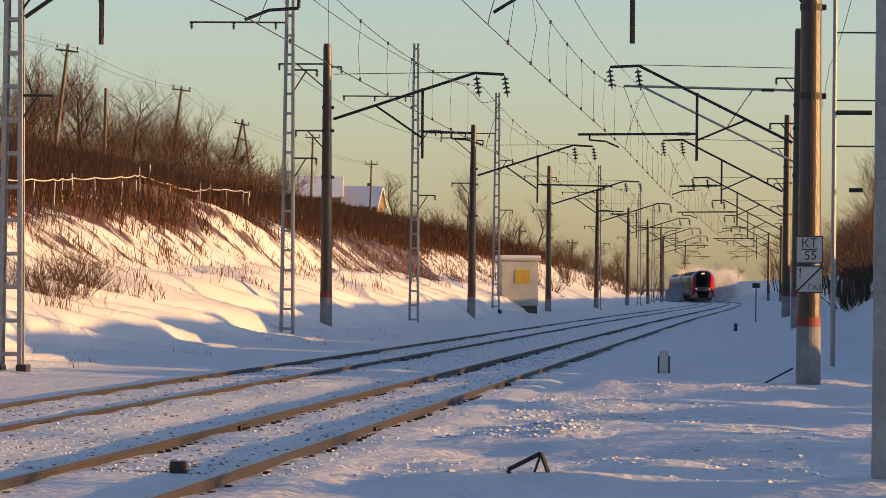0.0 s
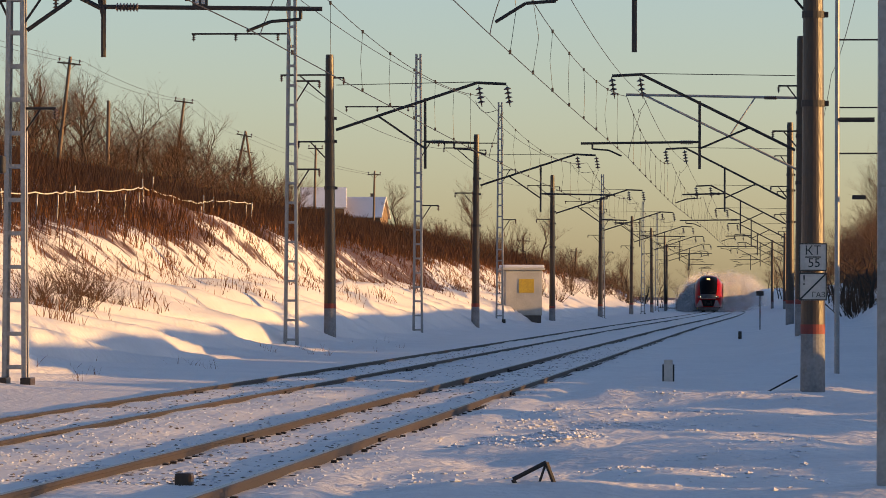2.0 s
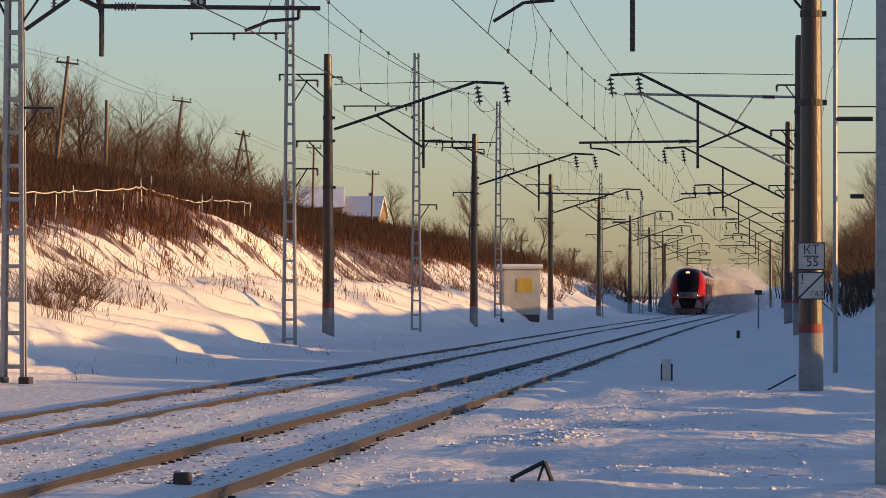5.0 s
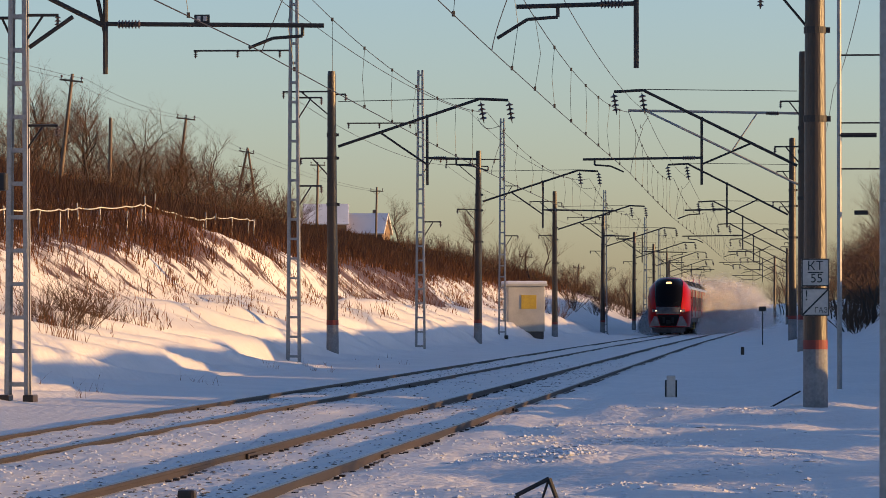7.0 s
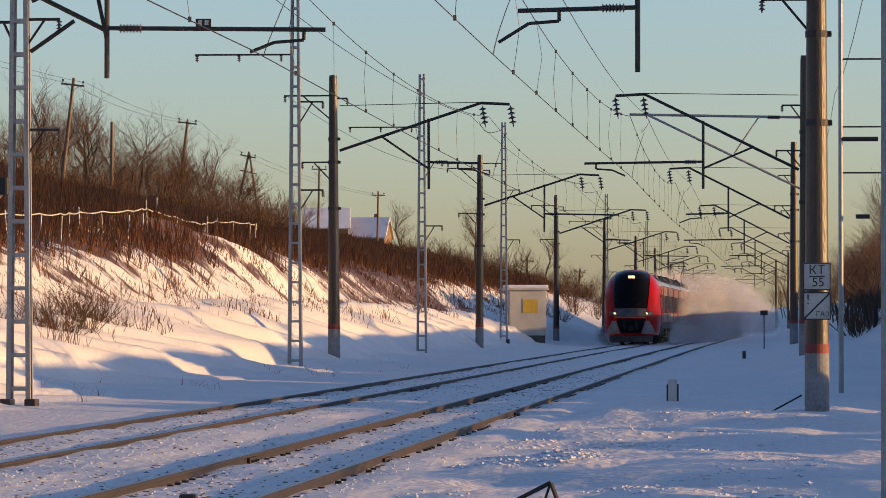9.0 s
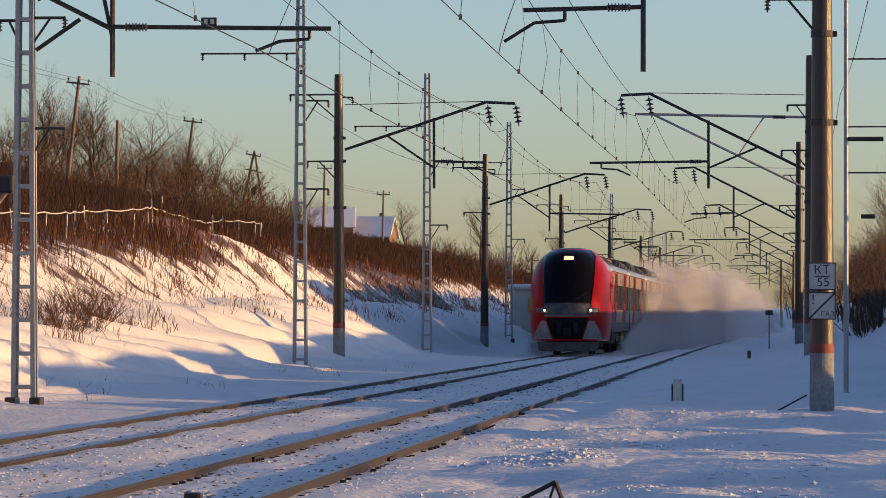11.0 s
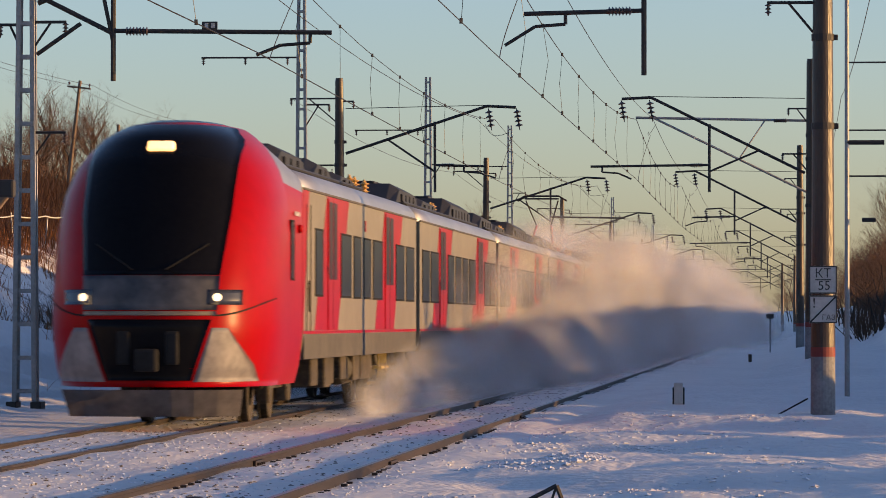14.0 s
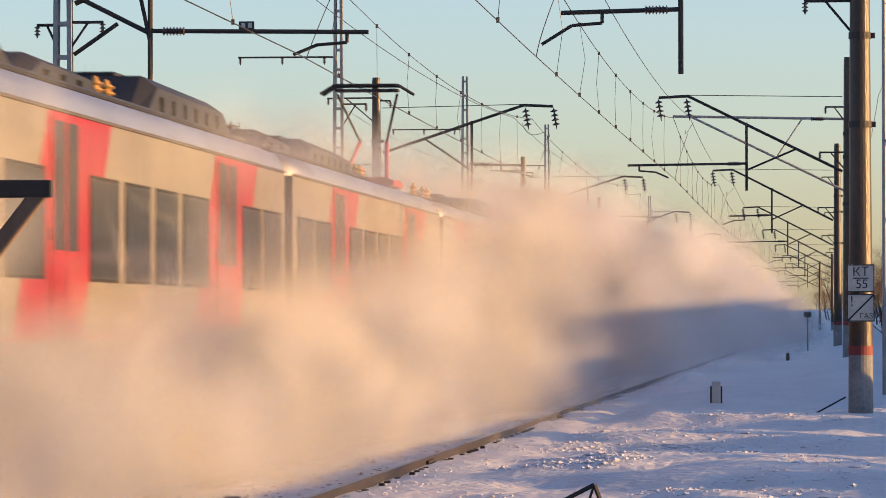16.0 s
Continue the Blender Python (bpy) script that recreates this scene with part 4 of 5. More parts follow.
    box(bm, (-0.36, 0.08, 1.2), (0.2, 0.2, 0.5), 0.04)
    part("coupler", bm, RUBBER, car)
    bm = bmesh.new()
    vs = []
    for z, w, yy in ((0.18, 1.28, 0.32), (0.58, 1.36, 0.05)):
        for k in range(9):
            u = -1 + k / 4
            vs.append(bm.verts.new((u * w, yy + 0.45 * abs(u) ** 2.5, z)))
    for k in range(8):
        bm.faces.new((vs[k], vs[k + 1], vs[k + 10], vs[k + 9]))
    g = bmesh.ops.solidify(bm, geom=list(bm.faces), thickness=0.06)
    part("snow_plough", bm, DUSTY, car, "snow-caked plough under the cab")


def nose_width_body(z):
    return lerp_table([(3.2, CAR_W), (3.70, CAR_W), (3.84, 1.70), (3.98, 1.58), (4.07, 1.35), (4.12, 1.0), (4.14, 0.6)], z)


def gangway(car, y):
    bm = bmesh.new()
    for k in range(4):
        box(bm, (0, y + 0.12 + 0.24 * k, 2.7), (3.0 - 0.06 * (k % 2), 0.20, 2.75 - 0.06 * (k % 2)), 0.06)
    box(bm, (1.66, y + 0.35, 2.35), (0.06, 0.10, 2.7))
    part("gangway_bellows", bm, RUBBER, car, "black corrugated gangway bellows")


def head_car(name_label):
    car = thing("rail_car", name_label, "train car", group="cars of the train")
    cab(car)
    car_shell(car, 5.0, 26.1)
    for s in (-1, 1):
        bm = bmesh.new()
        slab(bm, s, [(5.0, 1.45), (5.1, 1.45), (5.95, 3.69), (5.0, 3.69)], CAR_W - 0.01, CAR_W + 0.004)
        part("colour_band", bm, RED, car, "red edge of the cab livery")
        side_window(car, 3.35, 3.75, s, 2.25, 3.15)
        side_window(car, 6.85, 7.95, s)
        common_sides(car, [(8.75, 10.2), (19.1, 20.8)], [(10.9, 12.6), (13.1, 14.4), (14.9, 16.2), (16.7, 18.5), (21.4, 23.2), (23.7, 25.5)], s)
        bm = bmesh.new()
        for yy in (5.55, 6.15):
            box(bm, (s * (CAR_W + 0.006), yy, 2.45), (0.012, 0.02, 2.05))
        box(bm, (s * (CAR_W + 0.012), 5.85, 2.0), (0.02, 0.05, 0.5))
        part("cab_door_seam", bm, RUBBER, car)
        bm = bmesh.new()
        box(bm, (s * (CAR_W + 0.008), 15.2, 3.33), (0.012, 0.22, 0.20), 0.004)
        part("emblem", bm, RED, car, "small plain red emblem")
        for k in range(4):
            bm = bmesh.new()
            box(bm, (s * (CAR_W + 0.008), 3.95 + 0.17 * k, 3.28), (0.012, 0.11, 0.07), 0.003)
            part("lettering_bar", bm, SIGN_WHITE, car, "small pale lettering")
        bm = bmesh.new()
        lathe(bm, (s * (CAR_W - 0.01), 4.45, 3.05), (s * (CAR_W + 0.07), 4.45, 3.05), [(0, 0.07), (0.6, 0.07), (1.0, 0.04)], 12)
        part("side_lamp", bm, RED, car)
        for yy in (19.3, 20.2):
            bm = bmesh.new()
            for zz in (0.42, 0.72):
                box(bm, (s * 1.55, yy, zz), (0.28, 0.55, 0.05), 0.008)
            for dy in (-0.26, 0.26):
                box(bm, (s * 1.62, yy + dy, 0.72), (0.04, 0.04, 0.66), 0.005)
            part("step", bm, YELLOW, car, "yellow-edged boarding step")
        bm = bmesh.new()
        lathe(bm, (s * 1.2, 15.2, 0.74), (s * 1.2, 16.6, 0.74), [(0, 0.2), (0.08, 0.3), (0.92, 0.3), (1, 0.2)], 16)
        part("air_tank", bm, SKIRT, car)
    rng = random.Random(1)
    bogie(car, 6.6)
    bogie(car, 23.0)
    underfloor(car, 8.8, 20.5, rng)
    roof_units(car, [(6.2, 11.0, 0.42), (11.4, 15.2, 0.38), (15.6, 19.0, 0.28)], rng)
    insulators_on_roof(car, [20.6, 21.6, 23.6])
    gangway(car, 26.1)
    return car


def mid_car(label, low=False):
    car = thing("rail_car", label, "train car", group="cars of the train")
    car_shell(car, 0.0, 23.9)
    for s in (-1, 1):
        common_sides(car, [(5.2, 6.8), (17.0, 18.8)], [(0.6, 2.4), (2.8, 4.8), (7.5, 9.3), (9.8, 11.5), (12.0, 13.6), (14.1, 16.2), (19.4, 21.2), (21.6, 23.4)], s)
    rng = random.Random(2)
    bogie(car, 3.6)
    bogie(car, 20.3)
    underfloor(car, 5.8, 18.0, rng)
    roof_units(car, [(0.8, 6.5, 0.46), (7.0, 12.0, 0.36), (15.0, 22.8, 0.55)] if not low else [(0.8, 5.0, 0.36), (6.5, 14.0, 0.46)], rng)
    insulators_on_roof(car, [12.8, 13.6] if not low else [16.0, 17.0])
    gangway(car, 23.9)
    return car


CAR_LABEL = "red and light grey electric train car dusted with snow"
CARS = []
CARS.append((head_car("red and grey electric train cab car with lit headlamps"), 0.0, False))
for k in range(3):
    CARS.append((mid_car(CAR_LABEL, low=(k == 2)), 27.0 + 24.85 * k, False))
CARS.append((copy_thing(CARS[0][0], pose(0, 0, 0)), 27.0 + 24.85 * 3 + 26.0, True))
tagged(CARS[-1][0], "rear cab car of the red and grey train, pantograph raised")
pantograph(CARS[-1][0], 23.6)

# ---------------------------------------------------------------- blown snow behind the cab
PLUMES = []


PLUME_TOP = [(8, 0.5), (20, 1.2), (32, 1.7), (45, 1.9), (60, 2.1), (75, 2.5), (92, 3.4), (112, 5.0), (135, 5.9), (160, 6.2), (260, 6.2), (400, 4.5)]
PLUME_SIDE = [(8, 2.2), (20, 2.9), (40, 3.8), (60, 4.5), (90, 5.0), (130, 6.0), (200, 8.5), (400, 10.0)]
PUFF_SIZE = [(8, 0.5), (25, 0.75), (50, 1.1), (80, 1.5), (120, 2.1), (200, 2.6), (400, 3.2)]


def puff_segment(y0, y1, count, rng):
    """Soft puffs in a stretch of the plume; y runs back from the cab. Thick along the ground, thin above."""
    verts, faces, uvs = [], [], []
    for k in range(count):
        y = rng.uniform(y0, y1)
        top, side = lerp_table(PLUME_TOP, y), lerp_table(PLUME_SIDE, y)
        r = rng.uniform(0.55, 1.15) * lerp_table(PUFF_SIZE, y)
        billow = 1 + 0.22 * noise.noise((y * 0.09, 0.4, 3.3))
        z = max(r * 0.2, (top * billow - r * 0.5) * rng.random() ** 1.25)
        if y > 34 and rng.random() < lerp_table([(34, 0.05), (60, 0.13), (110, 0.20)], y):       # veil over the whole side
            z = rng.uniform(0.8, lerp_table([(34, 2.6), (60, 4.0), (100, 5.0)], y))
        lean = 1 - 0.45 * min(1.0, z / top) ** 2           # narrower towards the top
        x = rng.uniform(-0.95, 1.0) * (side * lean - r * 0.4)
        if abs(x) < 1.95 and z < 4.3 and y < 128:
            x = math.copysign(1.95 + rng.random() * max(0.3, side * lean - 2.1), x + 0.35)
        q = Euler((radians(90) + rng.gauss(0, 0.6), rng.uniform(0, 6.3), rng.gauss(0, 0.6))).to_matrix()
        b = len(verts)
        for u, v in ((-1, -1), (1, -1), (1, 1), (-1, 1)):
            p = q @ Vector((u * r, v * r, 0))
            verts.append((x + p.x, y + p.y, z + p.z * 0.85))
            uvs += [u, v]
        faces.append((b, b + 1, b + 2, b + 3))
    ob = raw("snow_cloud", verts, faces, PLUME)
    uv = ob.data.uv_layers.new(name="UVMap")
    uv.data.foreach_set("uv", uvs)
    return tagged(ob, "billowing cloud of powder snow thrown up by the train", "snow cloud", "snow cloud", kind="stuff")


prng = random.Random(12)
for a, b, n in ((12, 28, 270), (28, 50, 800), (50, 75, 850), (75, 105, 650), (105, 160, 850), (160, 260, 750), (260, 400, 450)):
    PLUMES.append(puff_segment(a, b, n, prng))


# ---------------------------------------------------------------- bank: fence, poles, cabin, houses
def build_cabin():
    x, y = -15.75, 268
    t = thing("relay_cabin", "pale grey steel relay cabin with yellow notice, snow on roof", "equipment cabin", pose(x, y, -0.15, 0, 0, 12))
    bm = bmesh.new()
    box(bm, (0, 0, 1.75), (2.3, 2.0, 2.3), 0.03)
    part("body", bm, CABIN, t)
    bm = bmesh.new()
    box(bm, (0, 0, 0.3), (2.2, 1.9, 0.7), 0.02)
    part("plinth", bm, PLINTH, t)
    bm = bmesh.new()
    box(bm, (0, 0, 2.96), (2.6, 2.3, 0.12), 0.03)
    part("roof", bm, CABIN, t)
    bm = bmesh.new()
    box(bm, (0, 0, 3.09), (2.55, 2.25, 0.16), 0.07)
    part("snow_cap", bm, CLOD, t)
    bm = bmesh.new()
    box(bm, (0.15, -1.015, 2.1), (0.95, 0.03, 0.7), 0.01)
    part("notice", bm, YELLOW, t, "yellow notice plate")
    bm = bmesh.new()
    box(bm, (1.165, 0.1, 1.7), (0.03, 0.9, 1.9), 0.01)
    part("door", bm, CABIN, t)
    t.scale = (1, 1, 1.22)


def timber_pole(x, y, top, lean, label, arms=True, brace=False):
    z0 = land(x, y) - 0.2
    h = top - z0
    t = thing("timber_pole", label, "utility pole", pose(x, y, z0, 0, lean, 0), group="poles of the village power line")
    bm = bmesh.new()
    tube(bm, (0, 0, 0), (0, 0, h), 0.14, 0.10, seg=10)
    part("shaft", bm, WOOD, t)
    if arms:
        bm = bmesh.new()
        box(bm, (0, -0.14, h - 0.45 if arms == 1 else h - 0.12), (1.5, 0.09, 0.11), 0.01)
        path_tube(bm, [(-0.5, -0.14, h - 0.4), (0, -0.12, h - 0.9)], 0.02, 4)
        path_tube(bm, [(0.5, -0.14, h - 0.4), (0, -0.12, h - 0.9)], 0.02, 4)
        c = part("crossarm", bm, WOOD, t)
        for u in (-0.65, 0.0, 0.65):
            bm = bmesh.new()
            zz = h - 0.38 if arms == 1 else h - 0.05
            tube(bm, (u, -0.14, zz), (u, -0.14, zz + 0.12), 0.03, seg=6)
            tube(bm, (u, -0.14, zz + 0.12), (u, -0.14, zz + 0.24), 0.085, 0.05, seg=8)
            part("insulator", bm, PORCELAIN, c)
    if brace:
        bm = bmesh.new()
        tube(bm, (2.59, 0, 0.5), (0.05, 0, h - 0.1), 0.13, 0.09, seg=10)
        box(bm, (0.30, 0, h - 1.9), (1.6, 0.1, 0.1))
        part("brace_leg", bm, WOOD, t)
        bm = bmesh.new()
        box(bm, (0.75, -0.2, h * 0.50), (0.5, 0.3, 0.75), 0.03)
        part("switch_box", bm, STEEL, t)


def build_village():
    timber_pole(-45.3, 270, 16.9, 6.4, "leaning weathered timber power pole with crossarm", 1)
    timber_pole(-46.4, 330, 16.9, 7.0, "slightly leaning timber power pole with three insulators", 2)
    timber_pole(-51.5, 405, 17.6, 12.0, "timber A-frame power pole with a switch box", 1, True)
    timber_pole(-45.0, 420, 16.4, 1.0, "distant timber power pole beside the feeder masts", 2)
    timber_pole(-44.8, 480, 15.9, 1.0, "distant timber power pole with crossarm", 1)
    timber_pole(-40.5, 260, 13.6, 0.5, "thin bare timber pole among trees", 0)
    timber_pole(-27.5, 470, 8.4, 1.5, "short timber pole behind the bank", 1)
    timber_pole(-26.0, 560, 8.2, 3.0, "far timber pole near the track", 1)
    # fence along the top of the bank
    f = thing("fence", "sagging pale wire-and-rail fence on brown bank", "fence", kind="structure")
    posts = [(-23.2 - 0.017 * 4.1 * k - 0.3 * math.sin(k * 1.3), 122 + k * 4.1) for k in range(21)]
    rng = random.Random(4)
    tops = []
    bm0 = bmesh.new()
    tube(bm0, (0, 0, 0), (0, 0, 1.05), 0.025, seg=6)
    first = None
    for x, y in posts:
        z = land(x, y)
        m = pose(x, y, z - 0.2, 0, rng.uniform(-4, 4), 0)
        if first is None:
            first = part("post", bm0, GALV, f)
            first.matrix_basis = m
        else:
            share("post", first, f, m)
        tops.append((x, y, z + 0.85 + rng.uniform(-0.05, 0.05)))
    for _ in range(3):
        tops = [(x, y, (tops[max(0, i - 1)][2] + z + tops[min(len(tops) - 1, i + 1)][2]) / 3) for i, (x, y, z) in enumerate(tops)]
    bm = bmesh.new()
    for a, b in zip(tops, tops[1:]):
        path_tube(bm, span(a, b, 0.06, 5), 0.024, 5)
    part("top_rail", bm, CABIN, f, "pale sagging top rail")
    for x, y, w, d, h, rz in ((-54.6, 520, 5.0, 6, 13.3, 6), (-49.8, 522, 4.8, 6, 12.2, -4), (-58.5, 530, 5, 6, 11.8, 4)):
        t = thing("house", "small village house with snow-covered gable roof", "house", pose(x, y, land(x, y), 0, 0, rz), group="village houses")
        z0 = land(x, y)
        eave, ridge = h - z0 - 0.6, h + 1.6 - z0
        bm = bmesh.new()
        box(bm, (0, 0, eave / 2), (w, d, eave))
        part("wall", bm, HOUSE_WALL, t)
        bm = bmesh.new()
        a = [bm.verts.new(p) for p in ((w / 2, -d / 2, eave), (w / 2, d / 2, eave), (w / 2, 0, ridge - 0.1), (-w / 2, -d / 2, eave), (-w / 2, d / 2, eave), (-w / 2, 0, ridge - 0.1))]
        bm.faces.new(a[:3])
        bm.faces.new(a[3:][::-1])
        part("gable", bm, HOUSE_WALL, t)
        for s in (-1, 1):
            bm = bmesh.new()
            ang = math.atan2(ridge - eave, d / 2)
            L = math.hypot(ridge - eave, d / 2) + 0.5
            m = Matrix.Translation((0, s * d / 4, (eave + ridge) / 2)) @ Matrix.Rotation(-s * ang, 4, 'X')
            box(bm, (0, s * 0.2, 0.1), (w + 0.6, L, 0.22), 0.05, m=m)
            part("roof", bm, CLOD, t, "roof slope under thick snow")
        bm = bmesh.new()
        box(bm, (w * 0.2, 0.3, ridge + 0.1), (0.5, 0.5, 1.0), 0.02)
        part("chimney", bm, HOUSE_WALL, t)


build_cabin()
build_village()


# ---------------------------------------------------------------- small trackside things
def build_small():
    t = thing("marker_post", "short white concrete marker post with dark sides", "marker post", pose(-2.05, 83, land(-2.05, 83) - 0.05))
    bm = bmesh.new()
    box(bm, (0, 0, 0.22), (0.17, 0.17, 0.5), 0.02)
    part("body", bm, SIGN_WHITE, t)
    bm = bmesh.new()
    for s in (-1, 1):
        box(bm, (s * 0.10, 0, 0.18), (0.03, 0.12, 0.40), 0.01)
    part("side_strip", bm, STEEL, t)
    t = thing("marker_post", "small dark stump between the rails", "marker post", pose(-5.28, 38.4, -0.25))
    bm = bmesh.new()
    box(bm, (0, 0, 0.12), (0.16, 0.16, 0.3), 0.03)
    part("body", bm, CONCRETE, t)
    t = thing("distance_board", "small rectangular board on a thin post", "track sign", pose(-0.84, 235, land(-0.84, 235)))
    bm = bmesh.new()
    tube(bm, (0, 0, -0.1), (0, 0, 2.0), 0.03, seg=6)
    part("post", bm, STEEL, t)
    bm = bmesh.new()
    box(bm, (0, -0.04, 1.98), (0.40, 0.03, 0.26), 0.008)
    part("board", bm, STEEL, t)
    t = thing("marker_post", "low grey marker stub in the snow", "marker post", pose(-1.44, 176, land(-1.44, 176)))
    bm = bmesh.new()
    box(bm, (0, 0, 0.15), (0.14, 0.14, 0.34), 0.02)
    part("body", bm, CONCRETE, t)
    # bent scrap frame sticking out of the snow
    t = thing("scrap_frame", "bent dark metal frame sticking out of snow", "scrap metal", pose(-2.12, 37.6, land(-2.12, 37.6) - 0.2))
    bm = bmesh.new()
    path_tube(bm, [(-0.05, 0, 0.0), (-0.16, 0, 0.22), (0.13, 0, 0.37), (0.25, 0, 0.05)], 0.022, 6)
    path_tube(bm, [(0.13, 0, 0.37), (0.02, 0.05, 0.05)], 0.012, 5)
    part("bar", bm, STEEL, t)
    # end of a bracket on a post near the camera
    t = thing("bracket_post", "dark timber post with a braced bracket arm", "post", pose(-3.66, 18, land(-3.66, 18) - 0.06))
    bm = bmesh.new()
    box(bm, (0, 0, 1.25), (0.11, 0.11, 2.5), 0.01)
    part("shaft", bm, WOOD, t)
    bm = bmesh.new()
    box(bm, (0.22, 0, 2.33), (0.40, 0.06, 0.075), 0.01)
    part("arm", bm, STEEL, t)
    bm = bmesh.new()
    box(bm, (0, 0, 0), (0.07, 0.05, 0.52), 0.01, m=Matrix.Translation((0.23, 0.0, 2.14)) @ Matrix.Rotation(radians(38), 4, 'Y'))
    part("brace", bm, WOOD, t)
    # stay rod beside the sign pole
    t = thing("stay_rod", "thin bent steel rod leaning in the snow by a pole", "rod", pose(0.1, 78, land(0.1, 78)))
    bm = bmesh.new()
    tube(bm, (-0.25, 0, -0.02), (0.3, 0, 0.28), 0.016, seg=5)
    part("rod", bm, STEEL, t)
    # crusty clods thrown on the near field and along the rails
    rng = random.Random(21)
    verts, faces = [], []

    def clod(x, y, r):
        z = land(x, y) + r * 0.1
        b = len(verts)
        for p in ((1, 0, 0), (0, 1, 0), (-1, 0, 0), (0, -1, 0), (0, 0, 1), (0, 0, -1)):
            k = r * rng.uniform(0.6, 1.3)
            verts.append((x + p[0] * k * 1.15, y + p[1] * k * 1.3, z + p[2] * k * 0.45))
        for i in range(4):
            j = (i + 1) % 4
            faces.append((b + i, b + j, b + 4))
            faces.append((b + j, b + i, b + 5))
    for k in range(7500):
        y = rng.uniform(38, 75) if k % 3 == 1 else rng.uniform(43, 59)
        x = rng.uniform(-3.9, 0.5) if k % 3 == 1 else rng.gauss(-2.3, 0.8)
        if noise.noise((x * .5, y * .16, 2)) > -0.05:
            clod(x, y, rng.uniform(0.009, 0.028) * (2.2 if rng.random() < 0.08 else 1))
    for k in range(6500):
        y = 38 + 102 * rng.random() ** 1.5
        c = rng.choice((FAR, NEAR))
        clod(rng.choice((c + rng.uniform(-0.65, 0.65), c + rng.choice((-1, 1)) * rng.uniform(0.9, 1.3), rng.uniform(-8.4, -6.4))), y, rng.uniform(0.008, 0.026))
    tagged(raw("snow_clods", verts, faces, CLOD), "loose crusty lumps of snow", "snow", kind="stuff")
    verts, faces = [], []
    for k in range(2200):
        y = 38 + 112 * rng.random() ** 1.5
        c = rng.choice((FAR, NEAR))
        clod(c + rng.uniform(-0.7, 0.7) if k % 4 else rng.uniform(-8.4, -6.4), y, rng.uniform(0.008, 0.03))
    tagged(raw("dark_clods", verts, faces, DIRT), "dark ballast lumps showing through snow", "ballast", kind="stuff")


build_small()


# ---------------------------------------------------------------- plants
def tree_mesh(seed, h, spread, depth=5, kids=3):
    rng = random.Random(seed)
    bt, bw = bmesh.new(), bmesh.new()

    def grow(p, d, L, r, lev):
        steps = 3 if lev < 2 else 2
        for i in range(steps):
            d2 = (d + Vector((rng.uniform(-1, 1), rng.uniform(-1, 1), rng.uniform(-0.3, 0.6))) * 0.20).normalized()
            q = p + d2 * L / steps
            r2 = r * (0.85 if lev < depth else 0.6)
            tube(bt if lev < 2 else bw, p, q, r, r2, seg=6 if lev == 0 else 4 if lev < 3 else 3, caps=False)
            if lev < depth and (i > 0 or lev > 0):
                for _ in range(kids if i == steps - 1 else 1 + (lev > 0)):
                    a = rng.uniform(0, 6.28)
                    out = Vector((math.cos(a), math.sin(a), rng.uniform(0.1, 0.9))) * spread
                    grow(q, (d2 * 0.75 + out).normalized(), L * rng.uniform(0.5, 0.75), r2 * 0.55, lev + 1)
            p, d, r = q, d2, r2
    grow(Vector((0, 0, -0.1)), Vector((0, 0, 1)), h * 0.42, h * 0.017, 0)
    return bt, bw


def shrub_mesh(seed, h):
    """Many thin stems that fan out from one root."""
    rng = random.Random(seed)
    bt, bw = bmesh.new(), bmesh.new()
    for k in range(16):
        a, t = rng.uniform(0, 6.28), rng.uniform(0.1, 0.95)
        d = Vector((math.cos(a) * t, math.sin(a) * t, 1.0)).normalized()
        p, L, r = Vector((math.cos(a) * 0.15, math.sin(a) * 0.15, -0.1)), h * rng.uniform(0.6, 1.0), h * 0.008
        for i in range(4):
            d = (d + Vector((rng.uniform(-1, 1), rng.uniform(-1, 1), rng.uniform(-0.2, 0.4))) * 0.16).normalized()
            q = p + d * L / 4
            tube(bt if i == 0 else bw, p, q, r, r * 0.8, seg=4, caps=False)
            for _ in range(3):
                e = (d + Vector((rng.uniform(-1, 1), rng.uniform(-1, 1), rng.uniform(-0.1, 0.8))) * 0.75).normalized()
                w = q + e * L * rng.uniform(0.14, 0.3)
                tube(bw, q, w, r * 0.55, r * 0.3, seg=3, caps=False)
                for _ in range(3):
                    g = (e + Vector((rng.uniform(-1, 1), rng.uniform(-1, 1), rng.uniform(-0.1, 0.8))) * 0.8).normalized()
                    tube(bw, w, w + g * L * rng.uniform(0.06, 0.16), r * 0.32, r * 0.2, seg=3, caps=False)
            p, r = q, r * 0.8
    return bt, bw


def make_tree(seed, h, spread, depth, kids, label, cat="tree"):
    t = thing("bare_tree" if cat == "tree" else "bare_shrub", label, cat, group="bare trees" if cat == "tree" else "bare shrubs")
    bt, bw = tree_mesh(seed, h, spread, depth, kids) if cat == "tree" else shrub_mesh(seed, h)
    part("trunk", bt, BARK, t)
    part("crown", bw, TWIG, t, "fine bare twigs")
    return t


